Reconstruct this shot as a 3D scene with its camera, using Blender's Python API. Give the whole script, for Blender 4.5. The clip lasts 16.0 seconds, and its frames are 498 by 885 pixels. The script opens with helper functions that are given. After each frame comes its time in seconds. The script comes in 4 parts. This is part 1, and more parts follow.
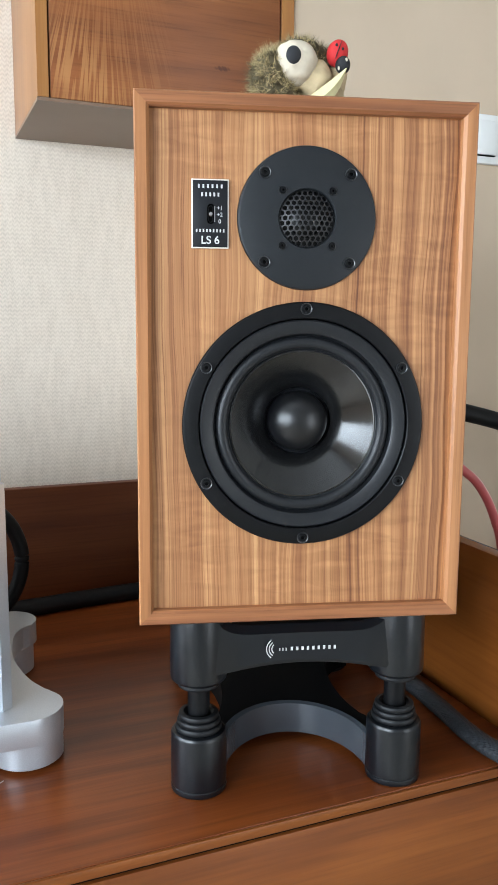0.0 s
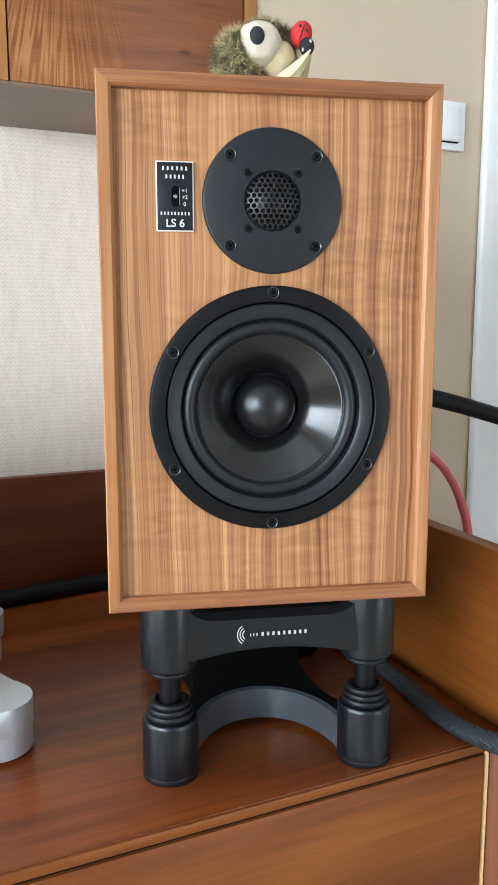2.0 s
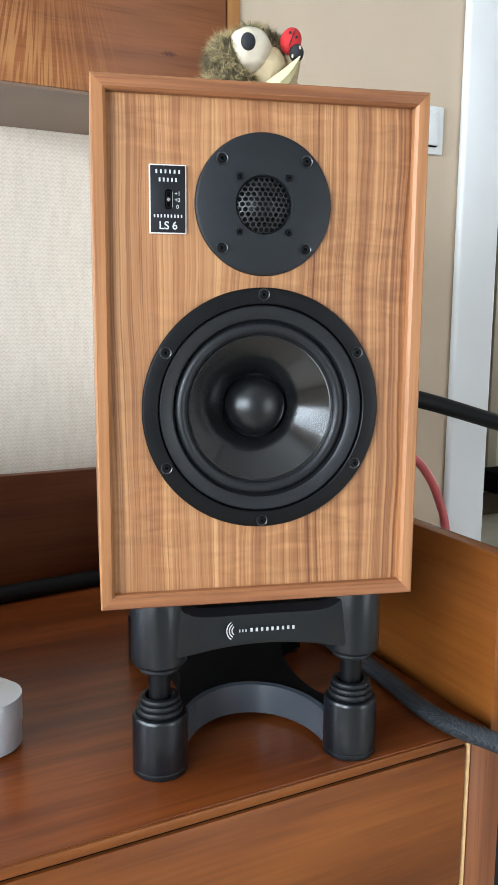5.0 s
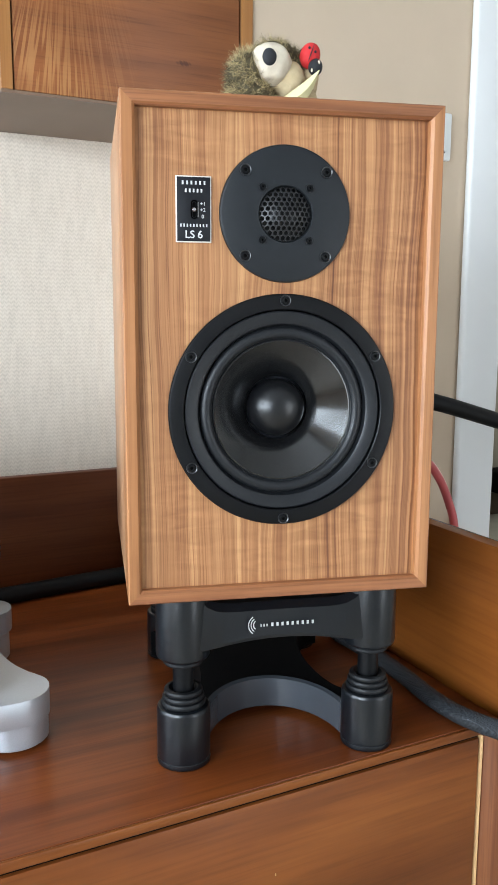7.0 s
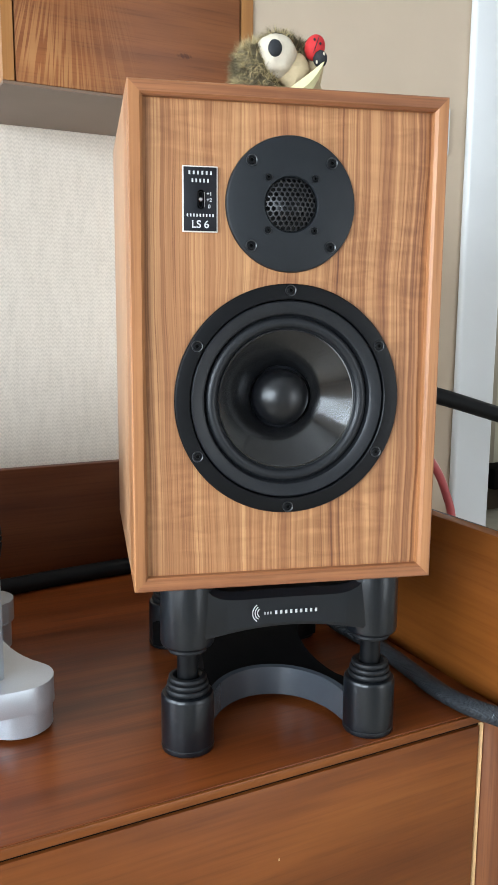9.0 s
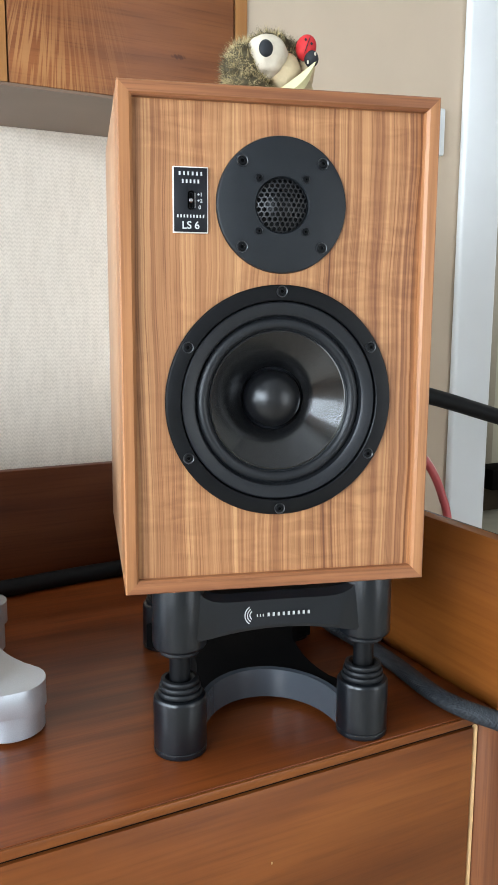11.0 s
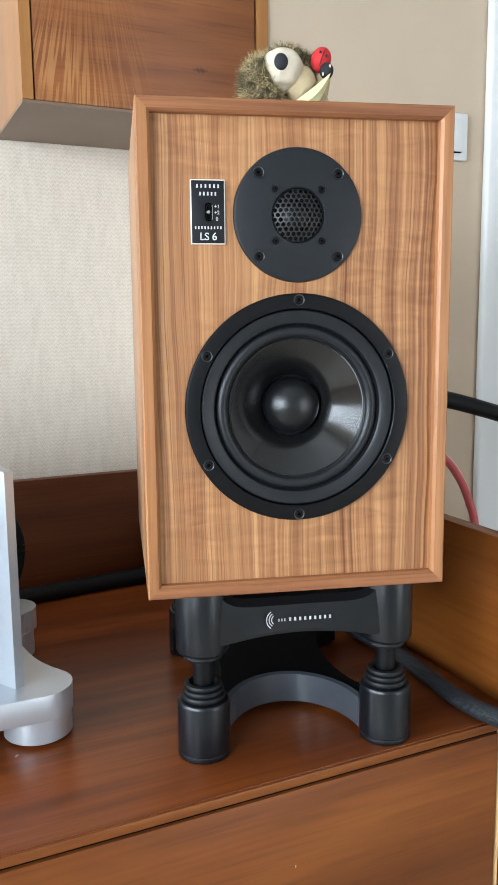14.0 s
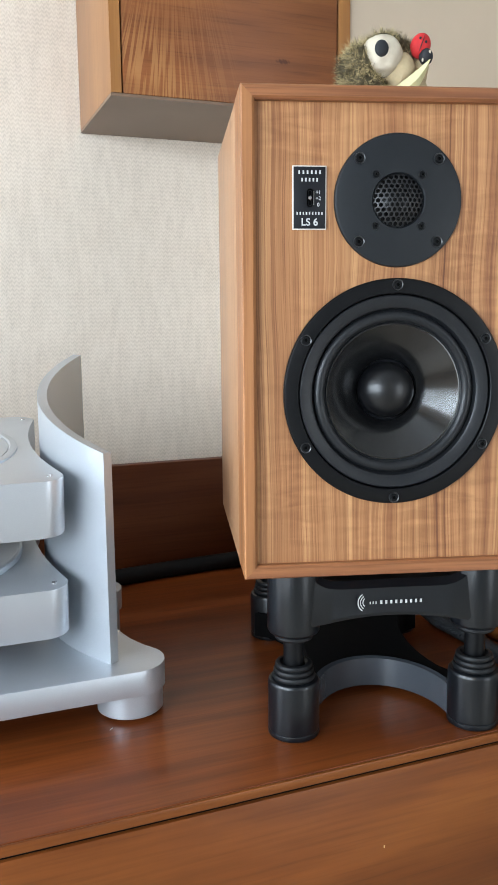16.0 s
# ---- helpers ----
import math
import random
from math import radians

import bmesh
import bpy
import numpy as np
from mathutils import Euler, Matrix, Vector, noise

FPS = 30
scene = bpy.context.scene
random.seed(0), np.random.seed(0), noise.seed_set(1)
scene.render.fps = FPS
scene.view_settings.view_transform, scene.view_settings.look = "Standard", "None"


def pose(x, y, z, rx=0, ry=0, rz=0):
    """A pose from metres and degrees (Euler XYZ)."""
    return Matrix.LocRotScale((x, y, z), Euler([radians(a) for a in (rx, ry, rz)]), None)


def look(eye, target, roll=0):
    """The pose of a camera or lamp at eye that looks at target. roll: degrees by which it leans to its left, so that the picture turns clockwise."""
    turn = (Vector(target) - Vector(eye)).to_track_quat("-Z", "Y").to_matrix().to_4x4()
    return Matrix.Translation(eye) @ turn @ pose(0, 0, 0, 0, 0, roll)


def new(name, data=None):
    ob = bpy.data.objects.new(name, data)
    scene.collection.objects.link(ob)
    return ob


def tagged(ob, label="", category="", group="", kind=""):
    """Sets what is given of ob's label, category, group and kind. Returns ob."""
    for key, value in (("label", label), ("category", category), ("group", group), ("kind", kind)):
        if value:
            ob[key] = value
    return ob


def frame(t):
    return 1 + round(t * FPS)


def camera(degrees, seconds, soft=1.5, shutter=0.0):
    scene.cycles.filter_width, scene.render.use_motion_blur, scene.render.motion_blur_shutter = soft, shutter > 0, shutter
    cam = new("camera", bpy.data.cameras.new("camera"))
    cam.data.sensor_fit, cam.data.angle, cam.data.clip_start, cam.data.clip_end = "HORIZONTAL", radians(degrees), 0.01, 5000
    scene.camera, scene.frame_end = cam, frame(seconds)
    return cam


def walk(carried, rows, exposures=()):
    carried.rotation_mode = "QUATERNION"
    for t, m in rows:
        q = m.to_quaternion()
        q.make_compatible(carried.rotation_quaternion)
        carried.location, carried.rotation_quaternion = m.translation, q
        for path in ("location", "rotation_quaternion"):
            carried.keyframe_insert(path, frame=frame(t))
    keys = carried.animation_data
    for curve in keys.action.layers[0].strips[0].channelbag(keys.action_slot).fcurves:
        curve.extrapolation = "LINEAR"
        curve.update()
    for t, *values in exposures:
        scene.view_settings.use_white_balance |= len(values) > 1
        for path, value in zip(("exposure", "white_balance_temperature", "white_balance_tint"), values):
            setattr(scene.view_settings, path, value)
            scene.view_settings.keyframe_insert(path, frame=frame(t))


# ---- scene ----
cam = camera(34.16, 16.0)
PATH = [
    (0, (-0.2767, -0.5605, 1.1446), (0.4784, 1.2692, 0.8580), 0.43),
    (0.5, (-0.2785, -0.5586, 1.1432), (0.4940, 1.2632, 0.8528), 0.29),
    (1, (-0.2771, -0.5582, 1.1394), (0.5130, 1.2551, 0.8432), 0.15),
    (1.5, (-0.2758, -0.5573, 1.1389), (0.5347, 1.2459, 0.8362), 0.07),
    (2, (-0.2761, -0.5577, 1.1397), (0.5510, 1.2369, 0.8310), 0.05),
    (2.5, (-0.2767, -0.5581, 1.1413), (0.5655, 1.2284, 0.8263), 0.14),
    (3, (-0.2817, -0.5580, 1.1420), (0.5757, 1.2207, 0.8247), 0.24),
    (3.5, (-0.2844, -0.5584, 1.1410), (0.5872, 1.2129, 0.8204), 0.39),
    (6, (-0.3032, -0.5667, 1.1424), (0.5863, 1.1982, 0.8362), 0.37),
    (6.5, (-0.3096, -0.5710, 1.1419), (0.5755, 1.1961, 0.8357), 0.27),
    (7, (-0.3181, -0.5749, 1.1450), (0.5652, 1.1926, 0.8357), 0.26),
    (7.5, (-0.3245, -0.5760, 1.1433), (0.5622, 1.1896, 0.8323), 0.35),
    (8, (-0.3249, -0.5775, 1.1427), (0.5636, 1.1865, 0.8281), 0.35),
    (8.5, (-0.3280, -0.5770, 1.1414), (0.5659, 1.1840, 0.8250), 0.41),
    (9, (-0.3298, -0.5761, 1.1395), (0.5686, 1.1824, 0.8221), 0.41),
    (11.5, (-0.3165, -0.5767, 1.1398), (0.5839, 1.1815, 0.8269), 0.30),
    (12, (-0.3063, -0.5793, 1.1436), (0.5871, 1.1831, 0.8345), 0.22),
    (12.5, (-0.3033, -0.5834, 1.1436), (0.5777, 1.1860, 0.8388), 0.04),
    (13, (-0.3048, -0.5829, 1.1393), (0.5645, 1.1931, 0.8394), -0.18),
    (13.5, (-0.3076, -0.5879, 1.1406), (0.5441, 1.1972, 0.8437), -0.43),
    (14, (-0.3177, -0.5898, 1.1407), (0.5125, 1.2053, 0.8435), -0.56),
    (14.5, (-0.3280, -0.5879, 1.1380), (0.4821, 1.2162, 0.8398), -0.59),
    (15, (-0.3412, -0.5866, 1.1349), (0.4419, 1.2292, 0.8359), -0.50),
    (15.5, (-0.3479, -0.5865, 1.1334), (0.4029, 1.2425, 0.8315), -0.49),
    (16, (-0.3572, -0.5868, 1.1317), (0.3550, 1.2570, 0.8264), -0.51),
]
walk(cam, [(t, look(eye, target, roll)) for t, eye, target, roll in PATH],
     exposures=[(0.0, 0.0), (3.0, 0.08), (6.0, 0.03), (9.0, 0.0), (12.5, 0.06), (15.0, -0.09), (16.0, -0.14)])

# ---- light ----
world = bpy.data.worlds.new("world")
scene.world = world
world.use_nodes = True
wn = world.node_tree.nodes
sky = wn.new("ShaderNodeTexSky")
sky.sky_type, sky.sun_disc = "NISHITA", False
sky.sun_elevation, sky.sun_rotation = radians(38), radians(200)
wn["Background"].inputs["Strength"].default_value = 0.10
world.node_tree.links.new(sky.outputs[0], wn["Background"].inputs["Color"])


def area_lamp(name, m, w, h, power, colour):
    data = bpy.data.lights.new(name, "AREA")
    data.shape, data.size, data.size_y, data.energy, data.color = "RECTANGLE", w, h, power, colour
    ob = new(name, data)
    ob.matrix_world = m
    return ob


# daylight standing in the west window openings of the room and in the hall's
area_lamp("window_daylight", look((-2.16, -1.42, 1.38), (-0.6, -0.78, 1.16)), 1.55, 1.05, 88, (0.76, 0.88, 1.0))
area_lamp("near_window_daylight", look((-2.16, 0.0, 1.38), (-0.6, 0.0, 1.16)), 1.00, 1.05, 40, (0.76, 0.88, 1.0))
# fill lamp out of view, added to brighten the right-hand wall and casing
area_lamp("south_fill", look((1.45, -2.96, 1.05), (1.0, -1.0, 1.0)), 1.20, 1.85, 29, (0.84, 0.92, 1.0))
area_lamp("hall_daylight", look((3.85, 1.6, 1.5), (2.5, 1.6, 1.3)), 1.3, 1.3, 22, (1.0, 0.97, 0.9))

# ---- materials ----


class Mat:
    """A node material with a few short ways to wire it."""

    def __init__(self, name, rough=0.5, metal=0.0, spec=0.5):
        self.m = bpy.data.materials.new(name)
        self.m.use_nodes = True
        self.t = self.m.node_tree
        self.b = self.t.nodes["Principled BSDF"]
        self.b.inputs["Roughness"].default_value = rough
        self.b.inputs["Metallic"].default_value = metal
        self.b.inputs["Specular IOR Level"].default_value = spec
        self.co = self.node("ShaderNodeTexCoord").outputs["Object"]

    def node(self, kind, **kw):
        n = self.t.nodes.new(kind)
        for k, v in kw.items():
            n.inputs[k.replace("_", " ")].default_value = v
        return n

    def link(self, a, b):
        self.t.links.new(a, b)

    def scaled(self, sx, sy, sz, co=None, turn=(0, 0, 0)):
        n = self.node("ShaderNodeMapping")
        n.inputs["Scale"].default_value = (sx, sy, sz)
        n.inputs["Rotation"].default_value = [radians(a) for a in turn]
        self.link(co or self.co, n.inputs["Vector"])
        return n.outputs["Vector"]

    def noise(self, co, scale=1.0, detail=3.0, rough=0.55, distortion=0.0):
        n = self.node("ShaderNodeTexNoise", Scale=scale, Detail=detail, Roughness=rough, Distortion=distortion)
        self.link(co, n.inputs["Vector"])
        return n.outputs["Fac"]

    def ramp(self, fac, stops):
        n = self.node("ShaderNodeValToRGB")
        el = n.color_ramp.elements
        while len(el) < len(stops):
            el.new(0.5)
        for e, (p, c) in zip(el, stops):
            e.position, e.color = p, (*c, 1.0)
        self.link(fac, n.inputs["Fac"])
        return n.outputs["Color"]

    def mix(self, fac, a, b, mode="MIX"):
        n = self.node("ShaderNodeMix")
        n.data_type, n.blend_type = "RGBA", mode
        for slot, v in ((0, fac), (6, a), (7, b)):
            if isinstance(v, bpy.types.NodeSocket):
                self.link(v, n.inputs[slot])
            elif slot:
                n.inputs[slot].default_value = (*v, 1.0)
            else:
                n.inputs[slot].default_value = v
        return n.outputs[2]

    def math(self, op, a, b=0.5):
        n = self.node("ShaderNodeMath")
        n.operation = op
        for i, v in enumerate((a, b)):
            if isinstance(v, bpy.types.NodeSocket):
                self.link(v, n.inputs[i])
            else:
                n.inputs[i].default_value = v
        return n.outputs[0]

    def colour(self, c):
        if isinstance(c, bpy.types.NodeSocket):
            self.link(c, self.b.inputs["Base Color"])
        else:
            self.b.inputs["Base Color"].default_value = (*c, 1.0)
        return self

    def rough(self, fac, lo, hi):
        n = self.node("ShaderNodeMapRange")
        n.inputs["To Min"].default_value, n.inputs["To Max"].default_value = lo, hi
        self.link(fac, n.inputs["Value"])
        self.link(n.outputs[0], self.b.inputs["Roughness"])
        return self

    def bump(self, fac, strength=0.2, distance=0.001):
        n = self.node("ShaderNodeBump", Strength=strength, Distance=distance)
        self.link(fac, n.inputs["Height"])
        self.link(n.outputs[0], self.b.inputs["Normal"])
        return self


def plain(name, c, rough=0.5, metal=0.0, spec=0.5, vary=0.12, size=60.0, bump=0.08):
    """One colour with fine mottling and a slight relief."""
    m = Mat(name, rough, metal, spec)
    f = m.noise(m.scaled(size, size, size), 1.0, 4.0)
    m.colour(m.ramp(f, [(0.25, [v * (1 - vary) for v in c]), (0.75, [min(1.0, v * (1 + vary)) for v in c])]))
    m.rough(m.noise(m.scaled(size * 0.3, size * 0.3, size * 0.3), 1.0, 3.0), max(0.02, rough - 0.07), min(1.0, rough + 0.07))
    if bump:
        m.bump(m.noise(m.scaled(size * 14, size * 14, size * 14), 1.0, 2.0), bump, 0.0004)
    return m.m


def wood(name, stops, grain=(60, 60, 1.5), fine=(420, 420, 7), rough=(0.35, 0.5), cloud=None, wobble=0.25, pores=0.3, extra=None, spec=0.5):
    """Straight-grained wood: broad streaks, fine pores along the grain and a slow change of tone."""
    m = Mat(name, spec=spec)
    broad = m.noise(m.scaled(*grain), 1.0, 3.5, 0.62, wobble)
    hair = m.noise(m.scaled(*fine), 1.0, 3.0, 0.6, 0.1)
    tone = m.math("ADD", m.math("MULTIPLY", broad, 0.78), m.math("MULTIPLY", hair, 0.22))
    c = m.ramp(tone, stops)
    pore = m.ramp(hair, [(0.30, (0.35, 0.28, 0.24)), (0.46, (1, 1, 1))])
    c = m.mix(pores, c, pore, "MULTIPLY")
    if cloud:
        c = m.mix(0.55, c, m.ramp(m.noise(m.scaled(*cloud), 1.0, 2.5), [(0.3, (0.62, 0.55, 0.5)), (0.7, (1.15, 1.1, 1.05))]), "MULTIPLY")
    if extra:
        c = extra(m, c)
    m.colour(c)
    m.rough(broad, *rough)
    m.bump(hair, 0.12, 0.0005)
    return m.m


def veneer():
    """Quarter-cut walnut: many upright streaks of uneven width, dark lines between them, a faint cross figure in places."""
    m = Mat("walnut_veneer")
    wave = m.noise(m.scaled(9, 9, 3.6), 1.0, 2.0)
    ripple = m.noise(m.scaled(60, 20, 75), 1.0, 2.0, 0.6)
    bend = m.node("ShaderNodeCombineXYZ")
    shift = m.math("ADD", m.math("MULTIPLY", m.math("SUBTRACT", wave, 0.5), 0.020), m.math("MULTIPLY", m.math("SUBTRACT", ripple, 0.5), 0.0010))
    m.link(shift, bend.inputs["X"])
    add = m.node("ShaderNodeVectorMath")
    m.link(m.co, add.inputs[0])
    m.link(bend.outputs[0], add.inputs[1])
    co = add.outputs[0]
    broad = m.noise(m.scaled(62, 25, 0.45, co), 1.0, 3.0, 0.60)
    mid = m.noise(m.scaled(260, 60, 0.9, co), 1.0, 2.5, 0.6)
    hair = m.noise(m.scaled(640, 300, 9, co), 1.0, 3.0, 0.6)
    tone = m.math("ADD", m.math("ADD", m.math("MULTIPLY", broad, 0.46), m.math("MULTIPLY", mid, 0.40)), m.math("MULTIPLY", hair, 0.14))
    c = m.ramp(tone, [(0.36, (0.225, 0.088, 0.034)), (0.43, (0.305, 0.130, 0.051)), (0.49, (0.385, 0.178, 0.072)), (0.55, (0.455, 0.228, 0.096)), (0.63, (0.520, 0.282, 0.123))])
    # thin dark late-wood lines, single and in bundles
    for freq, level, width in ((150, 0.47, 0.034), (290, 0.55, 0.034)):
        thin = m.noise(m.scaled(freq, 50, 0.30, co), 1.0, 1.0, 0.5)
        dark = m.ramp(m.math("ABSOLUTE", m.math("SUBTRACT", thin, level)), [(0.0, (0.52, 0.40, 0.34)), (width, (0.84, 0.79, 0.75)), (width * 2, (1, 1, 1))])
        bundle = m.ramp(m.noise(m.scaled(24, 12, 0.5, co), 1.0 + freq * 0.001, 2.0), [(0.38, (0.25, 0.25, 0.25)), (0.60, (0.78, 0.78, 0.78))])
        c = m.mix(bundle, c, dark, "MULTIPLY")
    c = m.mix(0.30, c, m.ramp(hair, [(0.32, (0.35, 0.28, 0.24)), (0.46, (1, 1, 1))]), "MULTIPLY")
    # curl: soft bands across the grain
    curl = m.ramp(m.noise(m.scaled(26, 20, 105, co), 1.0, 2.0, 0.5, 0.7), [(0.36, (0.76, 0.71, 0.66)), (0.62, (1.12, 1.12, 1.12))])
    c = m.mix(m.math("MULTIPLY", m.ramp(m.noise(m.scaled(12, 12, 7), 1.0, 1.0), [(0.42, (0.08, 0.08, 0.08)), (0.58, (1, 1, 1))]), 0.70), c, curl, "MULTIPLY")
    m.colour(c)
    m.rough(broad, 0.42, 0.55)
    m.bump(hair, 0.12, 0.0004)
    return m.m


VENEER = veneer()
FRAME_UP = wood("walnut_frame_upright", [(0.30, (0.21, 0.07905, 0.0272)), (0.5, (0.357, 0.1488, 0.0544)), (0.7, (0.441, 0.2, 0.08))], grain=(70, 70, 2.0), fine=(520, 520, 10), rough=(0.36, 0.48))
FRAME_FLAT = wood("walnut_frame_crosswise", [(0.30, (0.165, 0.057, 0.0224)), (0.5, (0.297, 0.114, 0.044)), (0.7, (0.396, 0.1662, 0.0656))], grain=(2.0, 70, 70), fine=(10, 520, 520), rough=(0.36, 0.48))
SIDE = wood("walnut_side", [(0.3, (0.26, 0.125, 0.060)), (0.5, (0.40, 0.215, 0.11)), (0.7, (0.47, 0.27, 0.15))], grain=(20, 45, 1.2), fine=(200, 420, 8), rough=(0.34, 0.46))
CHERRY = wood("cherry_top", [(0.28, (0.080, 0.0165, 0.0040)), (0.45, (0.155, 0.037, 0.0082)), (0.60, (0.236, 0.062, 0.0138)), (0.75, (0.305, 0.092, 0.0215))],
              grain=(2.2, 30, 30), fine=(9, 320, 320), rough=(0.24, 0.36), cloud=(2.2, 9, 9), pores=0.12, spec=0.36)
# the same cherry for the back board, its shade darkened into the colour
CHERRY_SHADED = wood("cherry_shaded_board", [(0.28, (0.070, 0.017, 0.005)), (0.5, (0.122, 0.034, 0.010)), (0.72, (0.17, 0.052, 0.016))],
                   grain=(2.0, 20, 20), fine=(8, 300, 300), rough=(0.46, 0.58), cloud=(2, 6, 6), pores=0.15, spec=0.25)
CHERRY_SIDE = wood("cherry_end_board", [(0.28, (0.158, 0.0472, 0.008806)), (0.5, (0.229, 0.07279, 0.01321)), (0.72, (0.2843, 0.09778, 0.01871))],
                   grain=(8, 1.6, 9), fine=(240, 9, 240), rough=(0.20, 0.30), cloud=(4, 3, 5), pores=0.08)
DRAWER = wood("drawer_front_wood", [(0.28, (0.1218, 0.0325, 0.0066)), (0.46, (0.198, 0.0575, 0.0108)), (0.62, (0.262, 0.0825, 0.0160)), (0.76, (0.303, 0.105, 0.0225))],
              grain=(2.4, 20, 18), fine=(9, 280, 280), rough=(0.30, 0.42), cloud=(3.0, 8, 12), pores=0.12, spec=0.32)
UPRIGHT = wood("upright_panel_wood", [(0.28, (0.1344, 0.0361, 0.01105)), (0.5, (0.2352, 0.0741, 0.0221)), (0.72, (0.3136, 0.1092, 0.0357))], grain=(60, 60, 2.0), fine=(420, 420, 8), rough=(0.35, 0.45))

def fan_figure(m, c, x0=-0.030, z0=0.350):
    """Pale brushed lines that spread downwards and fade along the board, and a small dark knot."""
    sep = m.node("ShaderNodeSeparateXYZ")
    m.link(m.co, sep.inputs[0])
    u = m.math("DIVIDE", m.math("SUBTRACT", sep.outputs["X"], x0), m.math("SUBTRACT", z0, sep.outputs["Z"]))
    vec = m.node("ShaderNodeCombineXYZ")
    m.link(m.math("MULTIPLY", u, 88.0), vec.inputs["X"])
    m.link(m.math("MULTIPLY", sep.outputs["Z"], 9.0), vec.inputs["Y"])
    lines = m.ramp(m.noise(vec.outputs[0], 1.0, 1.0), [(0.46, (0, 0, 0)), (0.54, (1, 1, 1))])
    near = m.node("ShaderNodeMapRange")
    near.inputs["From Min"].default_value, near.inputs["From Max"].default_value = 0.060, -0.025
    m.link(sep.outputs["X"], near.inputs["Value"])
    low = m.node("ShaderNodeMapRange")
    low.inputs["From Min"].default_value, low.inputs["From Max"].default_value = 0.19, 0.02
    m.link(sep.outputs["Z"], low.inputs["Value"])
    patch = m.ramp(m.noise(m.scaled(14, 14, 9), 1.0, 2.0), [(0.34, (0.5, 0.5, 0.5)), (0.58, (1, 1, 1))])
    fac = m.math("MULTIPLY", m.math("MULTIPLY", m.math("MULTIPLY", lines, near.outputs[0]), patch), m.math("MULTIPLY", low.outputs[0], 0.66))
    c = m.mix(fac, c, (0.44, 0.21, 0.075))
    ex = m.math("POWER", m.math("DIVIDE", m.math("SUBTRACT", sep.outputs["X"], 0.126), 0.013), 2.0)
    ez = m.math("POWER", m.math("DIVIDE", m.math("SUBTRACT", sep.outputs["Z"], 0.062), 0.0042), 2.0)
    knot = m.ramp(m.math("ADD", m.math("ADD", ex, ez), m.math("MULTIPLY", lines, 0.3)), [(0.25, (0.40, 0.33, 0.28)), (1.0, (1, 1, 1))])
    return m.mix(0.9, c, knot, "MULTIPLY")


DOORWOOD = wood("wall_cabinet_door_wood", [(0.28, (0.145, 0.043, 0.0115)), (0.45, (0.214, 0.069, 0.0185)), (0.62, (0.268, 0.094, 0.0265)), (0.76, (0.300, 0.115, 0.035))],
                grain=(2.4, 20, 22), fine=(10, 320, 360), rough=(0.34, 0.46), cloud=(4, 10, 14), pores=0.25, extra=fan_figure, spec=0.35)
CABSIDE = wood("wall_cabinet_side_wood", [(0.28, (0.26, 0.118, 0.048)), (0.5, (0.335, 0.162, 0.070)), (0.72, (0.395, 0.202, 0.093))], grain=(30, 22, 1.6), fine=(300, 300, 8), rough=(0.35, 0.45), pores=0.15)
CABEDGE = wood("wall_cabinet_edge_wood", [(0.3, (0.27, 0.105, 0.024)), (0.7, (0.38, 0.165, 0.042))], grain=(60, 60, 2), fine=(400, 400, 8), rough=(0.35, 0.45), pores=0.15)
CABUNDER = plain("wall_cabinet_underside_laminate", (0.185, 0.114, 0.073), 0.4, vary=0.1, size=8)
PALE_EDGE = plain("pale_edge_band", (0.60, 0.37, 0.17), 0.3, vary=0.1, size=90)
GAP = plain("dark_gap", (0.006, 0.003, 0.002), 0.8, spec=0.1, vary=0.1)

BLACK = plain("black_painted_metal", (0.0030, 0.0033, 0.0040), 0.40, spec=0.22, vary=0.15, size=120, bump=0.12)
FACE = plain("black_anodised_faceplate", (0.0088, 0.0108, 0.0132), 0.46, spec=0.36, vary=0.1, size=150, bump=0.15)
RUBBER = plain("black_rubber_surround", (0.009, 0.010, 0.012), 0.42, spec=0.4, vary=0.1, size=100)
CONE = plain("black_polypropylene_cone", (0.0040, 0.0042, 0.0048), 0.16, spec=0.9, vary=0.1, size=40, bump=0)
DOME = plain("black_dust_cap", (0.004, 0.0043, 0.0054), 0.34, spec=0.6, vary=0.1, size=60)
SILK = plain("black_silk_dome", (0.0030, 0.0030, 0.0034), 0.40, spec=0.3, vary=0.1, size=200)
SCREW = plain("black_socket_screw", (0.10, 0.102, 0.106), 0.30, 0.85, vary=0.15)
GRILLE = plain("black_wire_grille", (0.014, 0.014, 0.015), 0.46, 0.0, vary=0.1)
VOID = plain("unlit_socket", (0.002, 0.002, 0.002), 0.9, spec=0.05, vary=0.1)
STAND = plain("dark_grey_plastic", (0.0038, 0.0052, 0.0072), 0.30, spec=0.55, vary=0.12, size=60, bump=0.06)
STAND_MATT = plain("matt_black_plastic", (0.003, 0.003, 0.0033), 0.8, spec=0.08, vary=0.1)
# the stand's dark plastic, its base colour lightened to carry the window's sheen
RIM_SHEEN = plain("sheen_lightened_plastic", (0.058, 0.068, 0.080), 0.27, spec=1.0, vary=0.04, size=8, bump=0)
STAND_SOFT = plain("black_rubber_ring", (0.006, 0.0066, 0.0078), 0.5, spec=0.35, vary=0.1)
WHITE_INK = plain("white_ink", (0.56, 0.56, 0.55), 0.5, vary=0.03)
PLATE = plain("black_badge", (0.008, 0.0085, 0.011), 0.4, spec=0.3, vary=0.1)
PLATE_EDGE = plain("white_badge_edge", (0.70, 0.66, 0.60), 0.4, vary=0.05)
